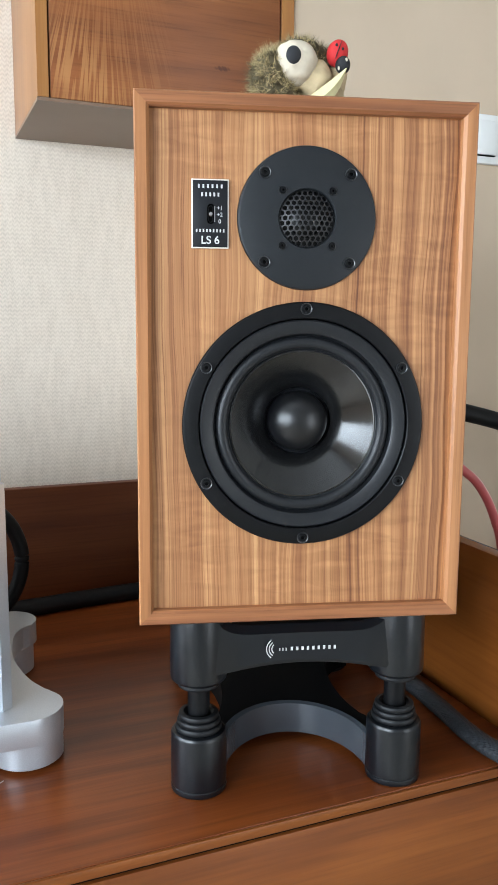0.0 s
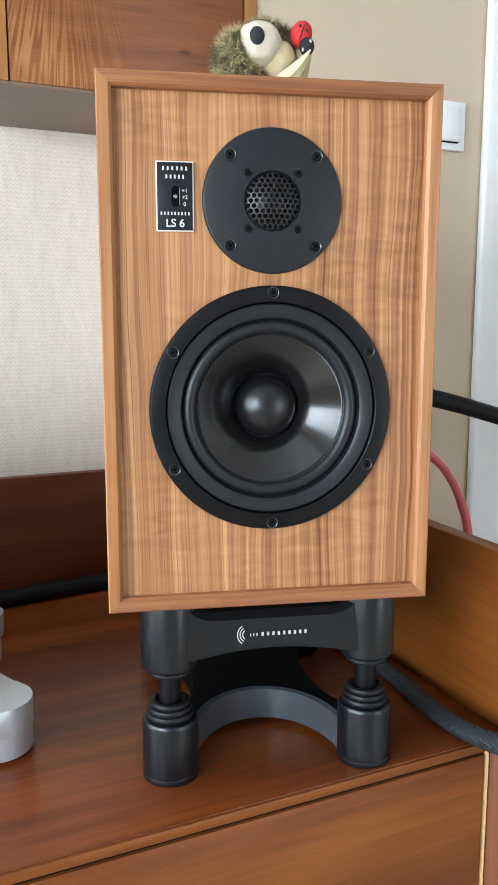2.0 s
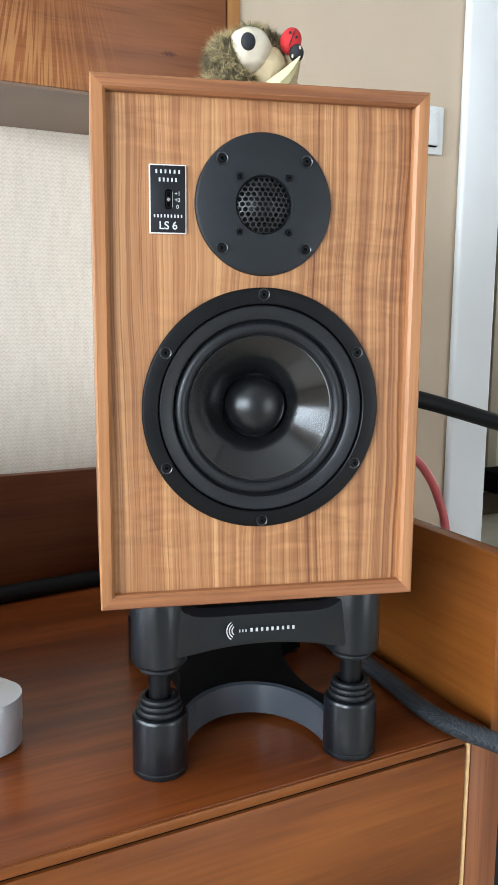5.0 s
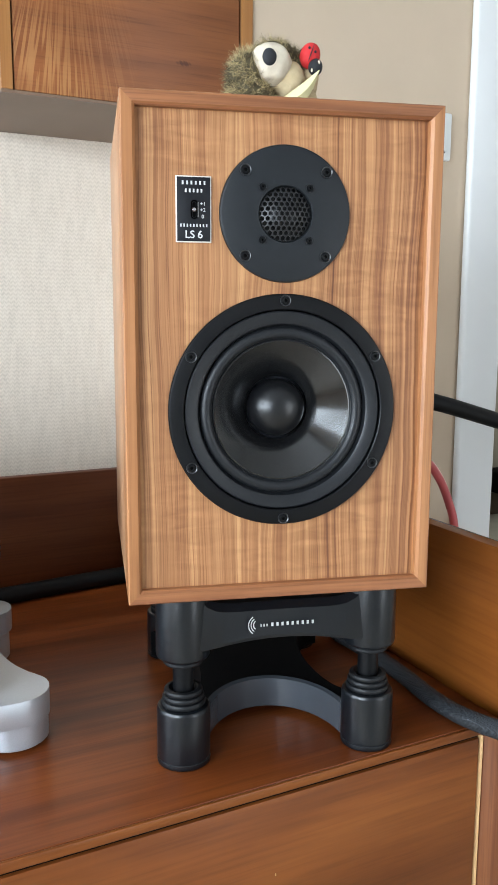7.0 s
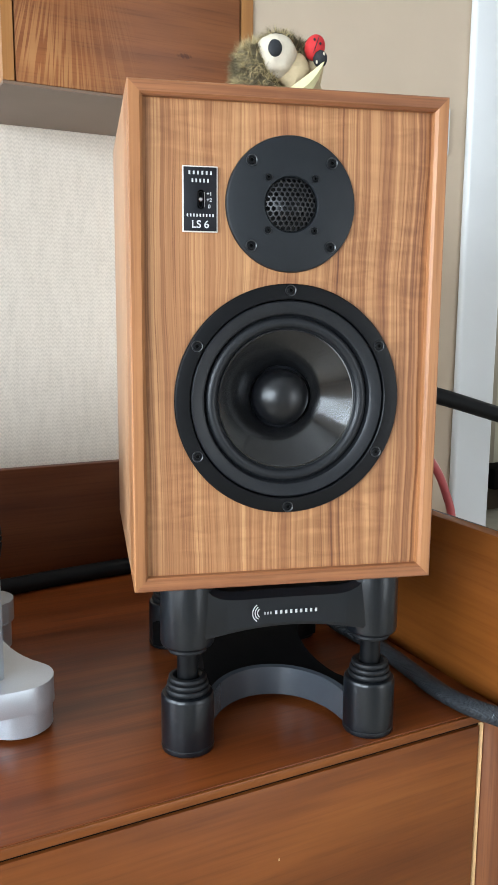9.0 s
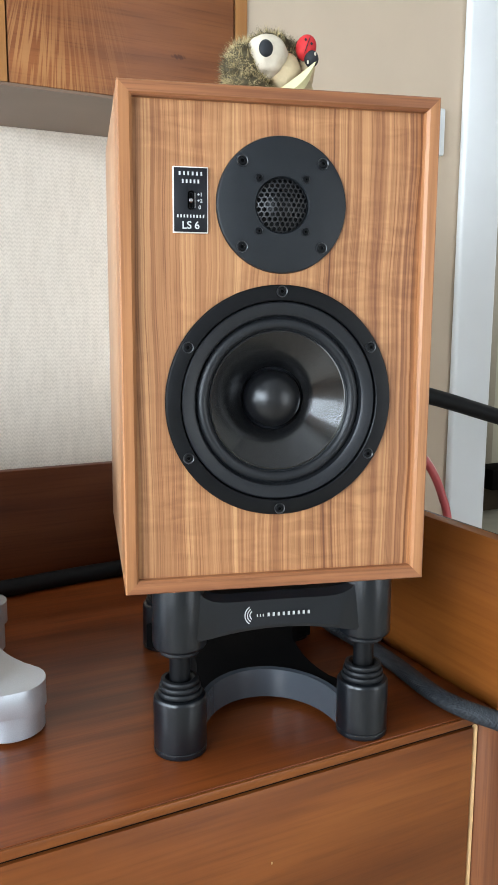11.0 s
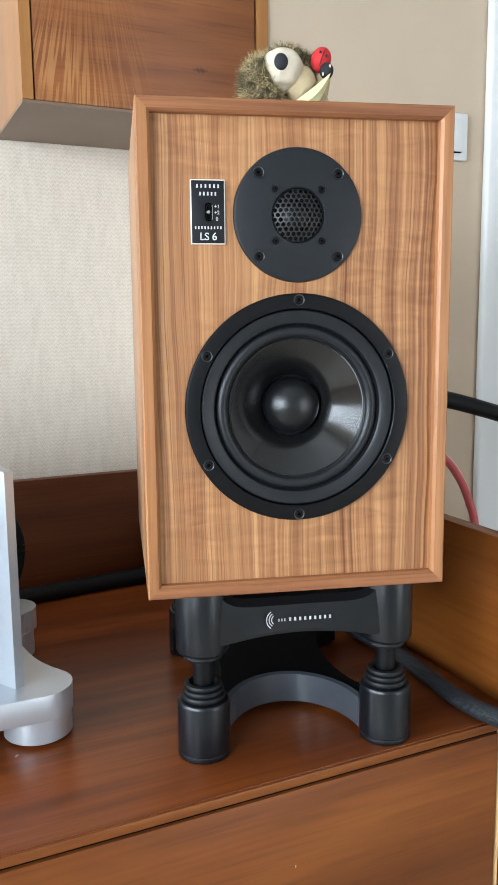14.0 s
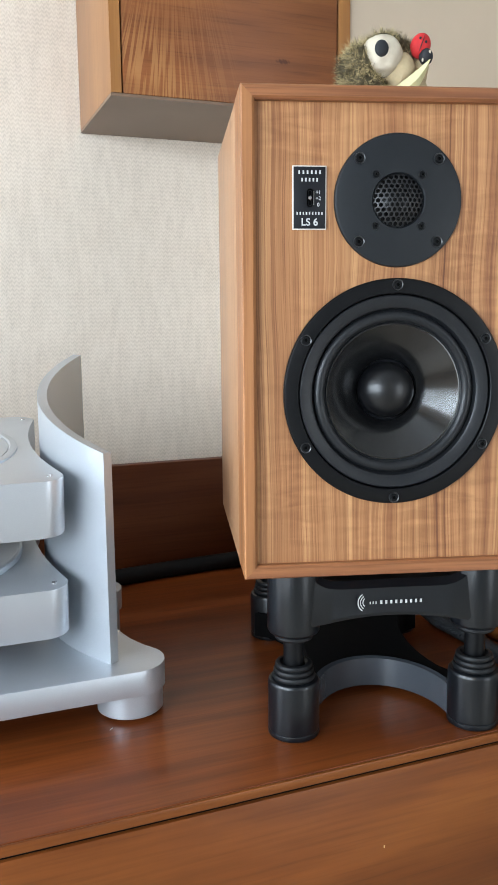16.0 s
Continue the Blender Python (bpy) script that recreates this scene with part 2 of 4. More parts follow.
STEEL = plain("polished_steel", (0.62, 0.62, 0.63), 0.22, 1.0, vary=0.04)
CORD = plain("black_cable_sleeve", (0.0045, 0.0045, 0.005), 0.55, spec=0.22, vary=0.2, size=200)
PINK = plain("translucent_pink_hose", (0.52, 0.10, 0.10), 0.3, vary=0.1, size=40)
SWITCH = plain("white_switch_plastic", (0.74, 0.75, 0.73), 0.3, vary=0.02)
PAINT = plain("white_door_paint", (0.74, 0.75, 0.74), 0.35, vary=0.03, size=6)
CEIL = plain("white_ceiling_paint", (0.50, 0.50, 0.50), 0.9, vary=0.03, size=5)
BEIGE = plain("beige_wall_paint", (0.535, 0.425, 0.310), 0.85, vary=0.04, size=9, bump=0.25)
BEIGE_DIM = plain("pale_grey_wall_paint", (0.46, 0.45, 0.43), 0.85, vary=0.04, size=9)
LAMINATE = plain("pale_laminate", (0.42, 0.37, 0.30), 0.45, vary=0.1, size=5)
FARWALL = plain("pale_green_hall_paint", (0.50, 0.50, 0.43), 0.85, vary=0.04, size=4)
BROWN = plain("brown_skirting", (0.10, 0.075, 0.055), 0.4, vary=0.1)
HALLFLOOR = plain("grey_marble_tile", (0.42, 0.42, 0.37), 0.3, vary=0.22, size=6)
GLASS_M = Mat("window_glass", 0.02)
GLASS_M.b.inputs["Transmission Weight"].default_value = 1.0
GLASS = GLASS_M.m


def wallpaper():
    """Pale woven paper: a small zigzag relief and a slight drift of tone."""
    m = Mat("woven_wallpaper", 0.75)
    a = m.node("ShaderNodeTexWave", Scale=1.0, Distortion=3.0, Detail=2.0)
    a.inputs["Detail Scale"].default_value = 0.8
    m.link(m.scaled(66, 66, 66, turn=(0, 48, 0)), a.inputs["Vector"])
    b = m.node("ShaderNodeTexWave", Scale=1.0, Distortion=3.0, Detail=2.0)
    b.inputs["Detail Scale"].default_value = 0.8
    m.link(m.scaled(66, 66, 66, turn=(0, -48, 0)), b.inputs["Vector"])
    # the two slants take turns in narrow upright bands, like a herringbone weave
    sep = m.node("ShaderNodeSeparateXYZ")
    m.link(m.co, sep.inputs[0])
    band = m.ramp(m.math("FRACT", m.math("MULTIPLY", sep.outputs["X"], 140.0)), [(0.46, (0, 0, 0)), (0.54, (1, 1, 1))])
    weave = m.mix(band, a.outputs["Color"], b.outputs["Color"])
    grain = m.noise(m.scaled(420, 420, 150), 1.0, 2.0)
    thread = m.noise(m.scaled(90, 90, 22), 1.0, 2.0)
    f = m.math("ADD", m.math("ADD", m.math("MULTIPLY", weave, 0.22), m.math("MULTIPLY", grain, 0.48)), m.math("MULTIPLY", thread, 0.36))
    c = m.ramp(f, [(0.30, (0.610, 0.528, 0.435)), (0.50, (0.710, 0.619, 0.515)), (0.72, (0.790, 0.700, 0.592))])
    slow = m.ramp(m.noise(m.scaled(3, 3, 3), 1.0, 2.0), [(0.3, (0.94, 0.94, 0.93)), (0.7, (1.03, 1.03, 1.03))])
    m.colour(m.mix(1.0, c, slow, "MULTIPLY"))
    m.bump(f, 0.38, 0.0012)
    return m.m


def brushed():
    """Fine bead-blasted, silver-anodised aluminium."""
    m = Mat("silver_anodised_aluminium", 0.36, 0.60)
    f = m.noise(m.scaled(900, 900, 900), 1.0, 2.0)
    slow = m.noise(m.scaled(12, 12, 12), 1.0, 3.0)
    m.colour(m.mix(0.3, m.ramp(f, [(0.3, (0.50, 0.535, 0.57)), (0.7, (0.585, 0.622, 0.66))]), m.ramp(slow, [(0.3, (0.51, 0.545, 0.58)), (0.7, (0.585, 0.622, 0.66))])))
    m.rough(slow, 0.31, 0.40)
    m.bump(f, 0.1, 0.0002)
    return m.m


def braid():
    """Grey-blue braided sleeve: two crossing sets of threads."""
    m = Mat("grey_braided_sleeve", 0.55)
    a = m.node("ShaderNodeTexWave", Scale=1.0, Distortion=0.6)
    m.link(m.scaled(240, 240, 240, turn=(20, 0, 55)), a.inputs["Vector"])
    b = m.node("ShaderNodeTexWave", Scale=1.0, Distortion=0.6)
    m.link(m.scaled(240, 240, 240, turn=(-20, 0, -20)), b.inputs["Vector"])
    f = m.math("MAXIMUM", a.outputs["Fac"], b.outputs["Fac"])
    m.colour(m.ramp(f, [(0.35, (0.005, 0.006, 0.008)), (0.9, (0.027, 0.033, 0.040))]))
    m.bump(f, 0.6, 0.0012)
    return m.m


PAPER, SILVER, BRAID = wallpaper(), brushed(), braid()

# ---- mesh helpers ----


def smooth(bm, angle=24):
    for f in bm.faces:
        f.smooth = True
    for e in bm.edges:
        if len(e.link_faces) == 2 and e.calc_face_angle(0) > radians(angle):
            e.smooth = False


def part(name, bm, material, parent=None, label="", m=None):
    """Links a bmesh as one mesh object under a thing or a part."""
    data = bpy.data.meshes.new(name)
    bmesh.ops.recalc_face_normals(bm, faces=bm.faces)
    smooth(bm)
    bm.to_mesh(data)
    bm.free()
    for mat in material if isinstance(material, (list, tuple)) else [material]:
        data.materials.append(mat)
    ob = new(name, data)
    if parent:
        ob.parent = parent
    if m:
        ob.matrix_basis = m
    if label:
        ob["label"] = label
    return ob


def thing(name, m, label, category, group="", kind=""):
    ob = new(name)
    ob.matrix_basis = m
    return tagged(ob, label, category, group, kind)


def box(x0, x1, y0, y1, z0, z1, bevel=0.0, seg=2, bm=None):
    bm = bm or bmesh.new()
    ret = bmesh.ops.create_cube(bm, size=1.0, matrix=Matrix.Translation(((x0 + x1) / 2, (y0 + y1) / 2, (z0 + z1) / 2)) @ Matrix.Diagonal((x1 - x0, y1 - y0, z1 - z0, 1)))
    if bevel:
        edges = list({e for v in ret["verts"] for e in v.link_edges})
        bmesh.ops.bevel(bm, geom=edges, offset=bevel, segments=seg, affect="EDGES", profile=0.5)
    return bm


def lathe(profile, seg=64, bm=None, axis="y", at=(0, 0, 0), closed=False):
    """Turns (radius, height) pairs round an axis; a radius of 0 closes to a point."""
    bm = bm or bmesh.new()
    rings = []
    for r, h in profile:
        ring = []
        for i in range(1 if r == 0 else seg):
            a = 2 * math.pi * i / seg
            u, v = r * math.cos(a), r * math.sin(a)
            p = (u, h, v) if axis == "y" else (u, v, h)
            ring.append(bm.verts.new(Vector(at) + Vector(p)))
        rings.append(ring)
    pairs = list(zip(rings, rings[1:])) + ([(rings[-1], rings[0])] if closed else [])
    for a, b in pairs:
        for i in range(seg):
            j = (i + 1) % seg
            q = [a[i % len(a)], a[j % len(a)], b[j % len(b)], b[i % len(b)]]
            q = list(dict.fromkeys(q))
            if len(q) > 2:
                bm.faces.new(q)
    return bm


def prism(outline, z0, z1, bevel=0.0, seg=2):
    """A plate with the given outline in x and y."""
    bm = bmesh.new()
    low = [bm.verts.new((x, y, z0)) for x, y in outline]
    high = [bm.verts.new((x, y, z1)) for x, y in outline]
    n = len(outline)
    tops = [bm.faces.new(low), bm.faces.new(high)]
    for i in range(n):
        bm.faces.new((low[i], low[(i + 1) % n], high[(i + 1) % n], high[i]))
    if bevel:
        edges = list({e for f in tops for e in f.edges})
        bmesh.ops.bevel(bm, geom=edges, offset=bevel, segments=seg, affect="EDGES", profile=0.5)
    return bm


def spline(points, steps=10):
    """A smooth line through the points."""
    pts = [Vector(p) for p in points]
    pts = [2 * pts[0] - pts[1], *pts, 2 * pts[-1] - pts[-2]]
    out = []
    for a, b, c, d in zip(pts, pts[1:], pts[2:], pts[3:]):
        for i in range(steps):
            t = i / steps
            out.append(0.5 * (2 * b + (c - a) * t + (2 * a - 5 * b + 4 * c - d) * t * t + (3 * b - a - 3 * c + d) * t ** 3))
    return out + [pts[-2]]


def tube(points, r, seg=16, steps=10):
    line = spline(points, steps)
    bm = bmesh.new()
    rings, up = [], Vector((0, 0, 1))
    for i, p in enumerate(line):
        d = (line[min(i + 1, len(line) - 1)] - line[max(i - 1, 0)]).normalized()
        s = d.cross(up)
        if s.length < 0.05:
            s = d.cross(Vector((0, 1, 0)))
        s.normalize()
        u = s.cross(d)
        rings.append([bm.verts.new(p + r * (math.cos(a) * s + math.sin(a) * u)) for a in (2 * math.pi * k / seg for k in range(seg))])
    for a, b in zip(rings, rings[1:]):
        for i in range(seg):
            bm.faces.new((a[i], a[(i + 1) % seg], b[(i + 1) % seg], b[i]))
    bm.faces.new(rings[0])
    bm.faces.new(rings[-1])
    return bm


def text_mesh(body, size, material, parent, at, name="lettering", wide=1.0, align="CENTER"):
    """Letters as a thin mesh that stand upright and face -y."""
    cu = bpy.data.curves.new(name, "FONT")
    cu.body, cu.size, cu.extrude, cu.align_x, cu.align_y, cu.offset = body, size, 0.0002, align, "CENTER", size * 0.015
    tmp = bpy.data.objects.new("tmp", cu)
    scene.collection.objects.link(tmp)
    dg = bpy.context.evaluated_depsgraph_get()
    data = bpy.data.meshes.new_from_object(tmp.evaluated_get(dg))
    bpy.data.objects.remove(tmp)
    data.materials.clear()
    data.materials.append(material)
    ob = new(name, data)
    ob.parent = parent
    ob.matrix_basis = Matrix.Translation(at) @ pose(0, 0, 0, 90, 0, 0) @ Matrix.Diagonal((wide, 1, 1, 1))
    return ob


DECK = 0.75

# ---- the room ----


def structure(name, bm, material, label="", category=""):
    return tagged(part(name, bm, material), label, category, kind="structure")


# the room's own walls, with the window's and the doorway's openings left free
structure("floor_1", box(-2.3, 2.3, -3.1, 0.62, -0.12, 0.0), LAMINATE, "pale beige laminate floor", "floor")
structure("floor_2", box(0.0, 4.1, 0.622, 3.1, -0.12, 0.0), HALLFLOOR, "grey marble-patterned floor tiles seen through the doorway", "floor")
structure("ceiling", box(-2.3, 4.1, -3.1, 3.1, 2.62, 2.72), CEIL, "plain white painted ceiling", "ceiling")
structure("wall_north", box(-2.3, 0.2328, 0.752, 0.90, 0.0, 2.62), PAPER, "off-white woven wallpaper behind the sideboard", "wall")
structure("wall_projection", box(0.2332, 0.7035, 0.5220, 0.90, 0.0, 2.62), BEIGE, "plain beige wall beside the doorway", "wall")
structure("wall_beside_doorway", box(1.56, 2.2, 0.522, 0.62, 0.0, 2.62), BEIGE, "plain beige painted wall", "wall")
structure("wall_over_doorway", box(0.7035, 1.56, 0.522, 0.62, 2.08, 2.62), BEIGE, "plain beige painted wall over the doorway", "wall")
structure("wall_east", box(2.2, 2.32, -3.0, 0.62, 0.0, 2.62), BEIGE_DIM, "plain pale grey painted wall", "wall")
bm = box(-2.3, 0.75, -3.12, -3.0, 0.0, 2.62)
for x0, x1, z0, z1 in ((2.15, 2.32, 0.0, 2.62), (0.75, 2.15, 0.0, 0.06), (0.75, 2.15, 2.10, 2.62)):
    box(x0, x1, -3.12, -3.0, z0, z1, bm=bm)
structure("wall_south", bm, BEIGE_DIM, "plain pale grey painted wall round the added glazed door", "wall")
bm = box(-2.3, -2.2, -3.0, -2.25, 0.0, 2.62)
for y0, y1, z0, z1 in ((-0.60, -0.55, 0.0, 2.62), (0.55, 0.752, 0.0, 2.62), (-2.25, -0.60, 0.0, 0.81), (-2.25, -0.60, 1.93, 2.62), (-0.55, 0.55, 0.0, 0.81), (-0.55, 0.55, 1.93, 2.62)):
    box(-2.3, -2.2, y0, y1, z0, z1, bm=bm)
structure("wall_west", bm, PAPER, "off-white wallpapered wall round the window", "wall")
structure("hall_wall_north", box(0.0, 4.1, 2.95, 3.07, 0.0, 2.62), FARWALL, "pale green-grey painted hall wall", "wall")
structure("hall_wall_west", box(0.53, 0.7035, 0.90, 2.95, 0.0, 2.62), FARWALL, "pale green-grey painted hall wall", "wall")
bm = box(4.0, 4.1, 0.62, 0.95, 0.0, 2.62)
box(4.0, 4.1, 2.25, 2.95, 0.0, 2.62, bm=bm)
box(4.0, 4.1, 0.95, 2.25, 0.0, 0.85, bm=bm)
box(4.0, 4.1, 0.95, 2.25, 2.15, 2.62, bm=bm)
structure("hall_wall_east", bm, FARWALL, "pale green-grey painted hall wall round a window", "wall")
structure("hall_wall_south", box(2.32, 4.1, 0.50, 0.62, 0.0, 2.62), FARWALL, "pale green-grey painted hall wall", "wall")
structure("baseboard", box(0.70, 4.0, 2.925, 2.949, 0.0, 0.13, 0.004), BROWN, "dark brown skirting board along the hall floor", "baseboard")


def window(name, x, y0, y1, z0, z1, label):
    w = thing(name, pose(x, (y0 + y1) / 2, z0), label, "window", kind="structure")
    hy, h = (y1 - y0) / 2, z1 - z0
    for a in ((-hy, -hy + 0.06, 0, h), (hy - 0.06, hy, 0, h), (-0.03, 0.03, 0.06, h - 0.06), (-hy + 0.06, hy - 0.06, 0, 0.06), (-hy + 0.06, hy - 0.06, h - 0.06, h)):
        part("window_frame", box(-0.03, 0.03, a[0], a[1], a[2], a[3], 0.004), PAINT, w)
    for a, b in ((-hy + 0.06, -0.03), (0.03, hy - 0.06)):
        part("pane", box(-0.004, 0.004, a, b, 0.06, h - 0.06), GLASS, w).visible_shadow = False
    part("window_sill", box(-0.05, 0.12, -hy, hy, -0.03, -0.002, 0.004), PAINT, w)


window("window_1", -2.26, -2.25, -0.60, 0.81, 1.93, "white-framed window with two panes")
window("window_3", -2.26, -0.55, 0.55, 0.81, 1.93, "white-framed window with two panes")
# unseen glazed door, added as an opening for the south fill lamp
w4 = thing("door_2", pose(1.45, -3.06, 0.06), "unseen white-framed glazed door with two panes, added for the south fill lamp", "door", kind="structure")
for x0, x1, z0, z1 in ((-0.70, -0.64, 0, 2.04), (0.64, 0.70, 0, 2.04), (-0.03, 0.03, 0.06, 1.98), (-0.64, 0.64, 0, 0.06), (-0.64, 0.64, 1.98, 2.04)):
    part("door_frame", box(x0, x1, -0.03, 0.03, z0, z1, 0.004), PAINT, w4)
for x0, x1 in ((-0.64, -0.03), (0.03, 0.64)):
    part("pane", box(x0, x1, -0.004, 0.004, 0.06, 1.98), GLASS, w4).visible_shadow = False
window("window_2", 4.05, 0.95, 2.25, 0.85, 2.15, "white-framed hall window with two panes")

# white casing round the doorway
door = thing("door_1", pose(0, 0, 0), "open doorway with a broad white painted casing", "doorway", kind="structure")
part("casing", box(0.6290, 0.7125, 0.506, 0.5215, 0.0, 2.14, 0.006, 4), PAINT, door)
part("casing", box(1.552, 1.636, 0.508, 0.5215, 0.0, 2.14, 0.003), PAINT, door)
part("casing", box(0.6290, 1.636, 0.508, 0.5215, 2.142, 2.23, 0.003), PAINT, door)
part("jamb", box(0.7040, 0.7215, 0.5216, 0.90, 0.0, 2.08, 0.002), PAINT, door)
part("jamb", box(1.542, 1.5595, 0.5216, 0.62, 0.0, 2.08, 0.002), PAINT, door)

# ---- light switch ----
sw = thing("light_switch", pose(0.5555, 0.5215, 1.4330), "white plastic rocker light switch on the beige wall", "switch")
part("switch_plate", box(-0.036, 0.036, -0.009, 0, -0.037, 0.037, 0.003), SWITCH, sw)
part("rocker", box(-0.024, 0.024, -0.0125, -0.0085, -0.024, 0.027, 0.002), SWITCH, sw)
part("seam", box(-0.024, 0.020, -0.0128, -0.0095, -0.0262, -0.0247), VOID, sw)

# ---- sideboard ----
FY = -0.0160
side = thing("sideboard", pose(0, 0, 0), "glossy reddish-brown wooden sideboard with a raised back and end board", "sideboard")
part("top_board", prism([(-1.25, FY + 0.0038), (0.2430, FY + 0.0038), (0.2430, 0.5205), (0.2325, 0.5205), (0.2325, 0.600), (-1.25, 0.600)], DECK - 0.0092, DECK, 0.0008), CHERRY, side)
part("back_board", box(-1.25, 0.2325, 0.6005, 0.6185, DECK - 0.03, DECK + 0.163, 0.0015), CHERRY_SHADED, side)
part("end_board", box(0.2435, 0.2620, FY - 0.001, 0.5205, DECK - 0.0095, DECK + 0.172, 0.0018), CHERRY_SIDE, side)
part("front_lipping", box(-1.25, 0.2430, FY, FY + 0.0035, DECK - 0.0092, DECK - 0.0004, 0.0012), DRAWER, side)
part("drawer_front", box(-0.62, 0.2150, FY + 0.001, 0.006, 0.42, DECK - 0.0130, 0.0008, 2), DRAWER, side)
part("drawer_front", box(-0.62, 0.2150, FY + 0.001, 0.006, 0.08, 0.417, 0.0008, 2), DRAWER, side)
part("drawer_front", box(-1.23, -0.623, FY + 0.001, 0.006, 0.08, DECK - 0.0130, 0.0008, 2), DRAWER, side)
# dark strip added in the gap below the top, in place of its shade
part("gap_shade_strip", box(-1.23, 0.2165, FY + 0.0045, 0.012, DECK - 0.0134, DECK - 0.0094), GAP, side)
part("edge_strip", box(0.2178, 0.2198, FY - 0.0005, 0.02, 0.06, DECK - 0.0105, 0.0012), PALE_EDGE, side, "pale edge band beside the drawer")
part("upright_panel", box(0.2212, 0.2618, FY + 0.0005, 0.5205, 0.0, DECK - 0.0100, 0.0015), UPRIGHT, side)
part("upright_panel", box(-1.25, -1.232, FY + 0.0005, 0.600, 0.0, DECK - 0.0100, 0.0015), UPRIGHT, side)
part("carcass", box(-1.230, 0.2160, 0.016, 0.598, 0.06, DECK - 0.0096), GAP, side)
part("chip", box(-0.0112, -0.0100, FY + 0.0006, FY + 0.0020, 0.6635, 0.6660, 0.0004), PALE_EDGE, side, "tiny pale chip in the drawer front")
part("plinth", box(-1.230, 0.2160, 0.05, 0.07, 0.0, 0.06), GAP, side)

part("scratch", prism([(-0.2255, 0.1235), (-0.2220, 0.1262), (-0.2216, 0.1275), (-0.2232, 0.1268), (-0.2252, 0.1245)], DECK - 0.0005, DECK + 0.00025), WHITE_INK, side, "tiny pale chip in the varnish")

# ---- dark block on the floor, for an unidentified dark area beside the sideboard ----
bx = thing("dark_block", pose(0.42, 0.22, 0), "dark charcoal block on the floor, filling an unidentified dark area beside the sideboard", "box")
part("body", box(-0.13, 0.16, -0.20, 0.20, 0.02, 0.690, 0.006), STAND_SOFT, bx)
for sx in (-1, 1):
    for sy in (-1, 1):
        part("foot", box(0.015 + sx * 0.11 - 0.015, 0.015 + sx * 0.11 + 0.015, sy * 0.16 - 0.015, sy * 0.16 + 0.015, 0.0, 0.021, 0.003), VOID, bx)

# ---- wall cabinet ----
CZ = DECK + 0.6738
wc = thing("wall_cabinet", pose(0, 0, CZ), "reddish wooden wall cabinet with a recessed flat door", "cabinet")
part("side_panel", box(-0.1195, -0.1050, 0.520, 0.7505, 0.0006, 0.80, 0.0008), [CABSIDE], wc)
part("side_panel", box(0.2130, 0.2310, 0.520, 0.7505, 0.0006, 0.80, 0.0008), [CABSIDE], wc)
part("front_edge", box(-0.1192, -0.1052, 0.5175, 0.5195, 0.0006, 0.80), CABEDGE, wc)
part("front_edge", box(0.2132, 0.2307, 0.5175, 0.5195, 0.0006, 0.80), CABEDGE, wc)
part("bottom_panel", box(-0.1195, 0.2310, 0.5178, 0.7505, -0.004, 0.0), CABUNDER, wc, "greyish laminate underside")
part("top_panel", box(-0.1195, 0.2310, 0.5178, 0.7505, 0.8005, 0.816), CABUNDER, wc)
part("inner_box", box(-0.1045, 0.2125, 0.542, 0.7500, 0.0005, 0.80), GAP, wc)
part("door", box(-0.1028, 0.2100, 0.5185, 0.5385, 0.0008, 0.795, 0.0008), DOORWOOD, wc)

# ---- loudspeaker ----
# its own frame: x across, y from the baffle backwards, z up from the sideboard's top
SPK = pose(0, 0, DECK + 0.058, 0, 0, -15.6)
Z0, Z1, XH, YF, YB = 0.1055, 0.5015, 0.1275, -0.0085, 0.275
FW = 0.0110
spk = thing("loudspeaker", SPK, "two-way bookshelf loudspeaker in walnut veneer on an isolation stand", "loudspeaker")


def mitre(name, pts_out, pts_in, material):
    """One side of the mitred front frame: flat face outside, a small slope towards the baffle."""
    bm = bmesh.new()
    (ax, az), (bx, bz) = pts_out
    (cx, cz), (dx, dz) = pts_in
    rows = []
    for k, y in ((0.0, 0.045), (0.0, YF + 0.0012), (0.09, YF), (0.80, YF), (1.0, YF + 0.0025), (1.0, 0.045)):
        rows.append([bm.verts.new((ax + (cx - ax) * k, y, az + (cz - az) * k)), bm.verts.new((bx + (dx - bx) * k, y, bz + (dz - bz) * k))])
    for a, b in zip(rows, rows[1:]):
        bm.faces.new((a[0], a[1], b[1], b[0]))
    bm.faces.new([r[0] for r in rows])
    bm.faces.new([r[1] for r in rows])
    bm.faces.new((rows[0][0], rows[0][1], rows[-1][1], rows[-1][0]))
    return part(name, bm, material, spk)


o = [(-XH, Z0), (XH, Z0), (XH, Z1), (-XH, Z1)]
i_ = [(-XH + FW, Z0 + FW), (XH - FW, Z0 + FW), (XH - FW, Z1 - FW), (-XH + FW, Z1 - FW)]
mitre("frame_rail", (o[0], o[1]), (i_[0], i_[1]), FRAME_FLAT)
mitre("frame_stile", (o[1], o[2]), (i_[1], i_[2]), FRAME_UP)
mitre("frame_rail", (o[2], o[3]), (i_[2], i_[3]), FRAME_FLAT)
mitre("frame_stile", (o[3], o[0]), (i_[3], i_[0]), FRAME_UP)
part("cabinet_body", box(-XH, XH, 0.0452, YB, Z0, Z1, 0.0012), SIDE, spk)


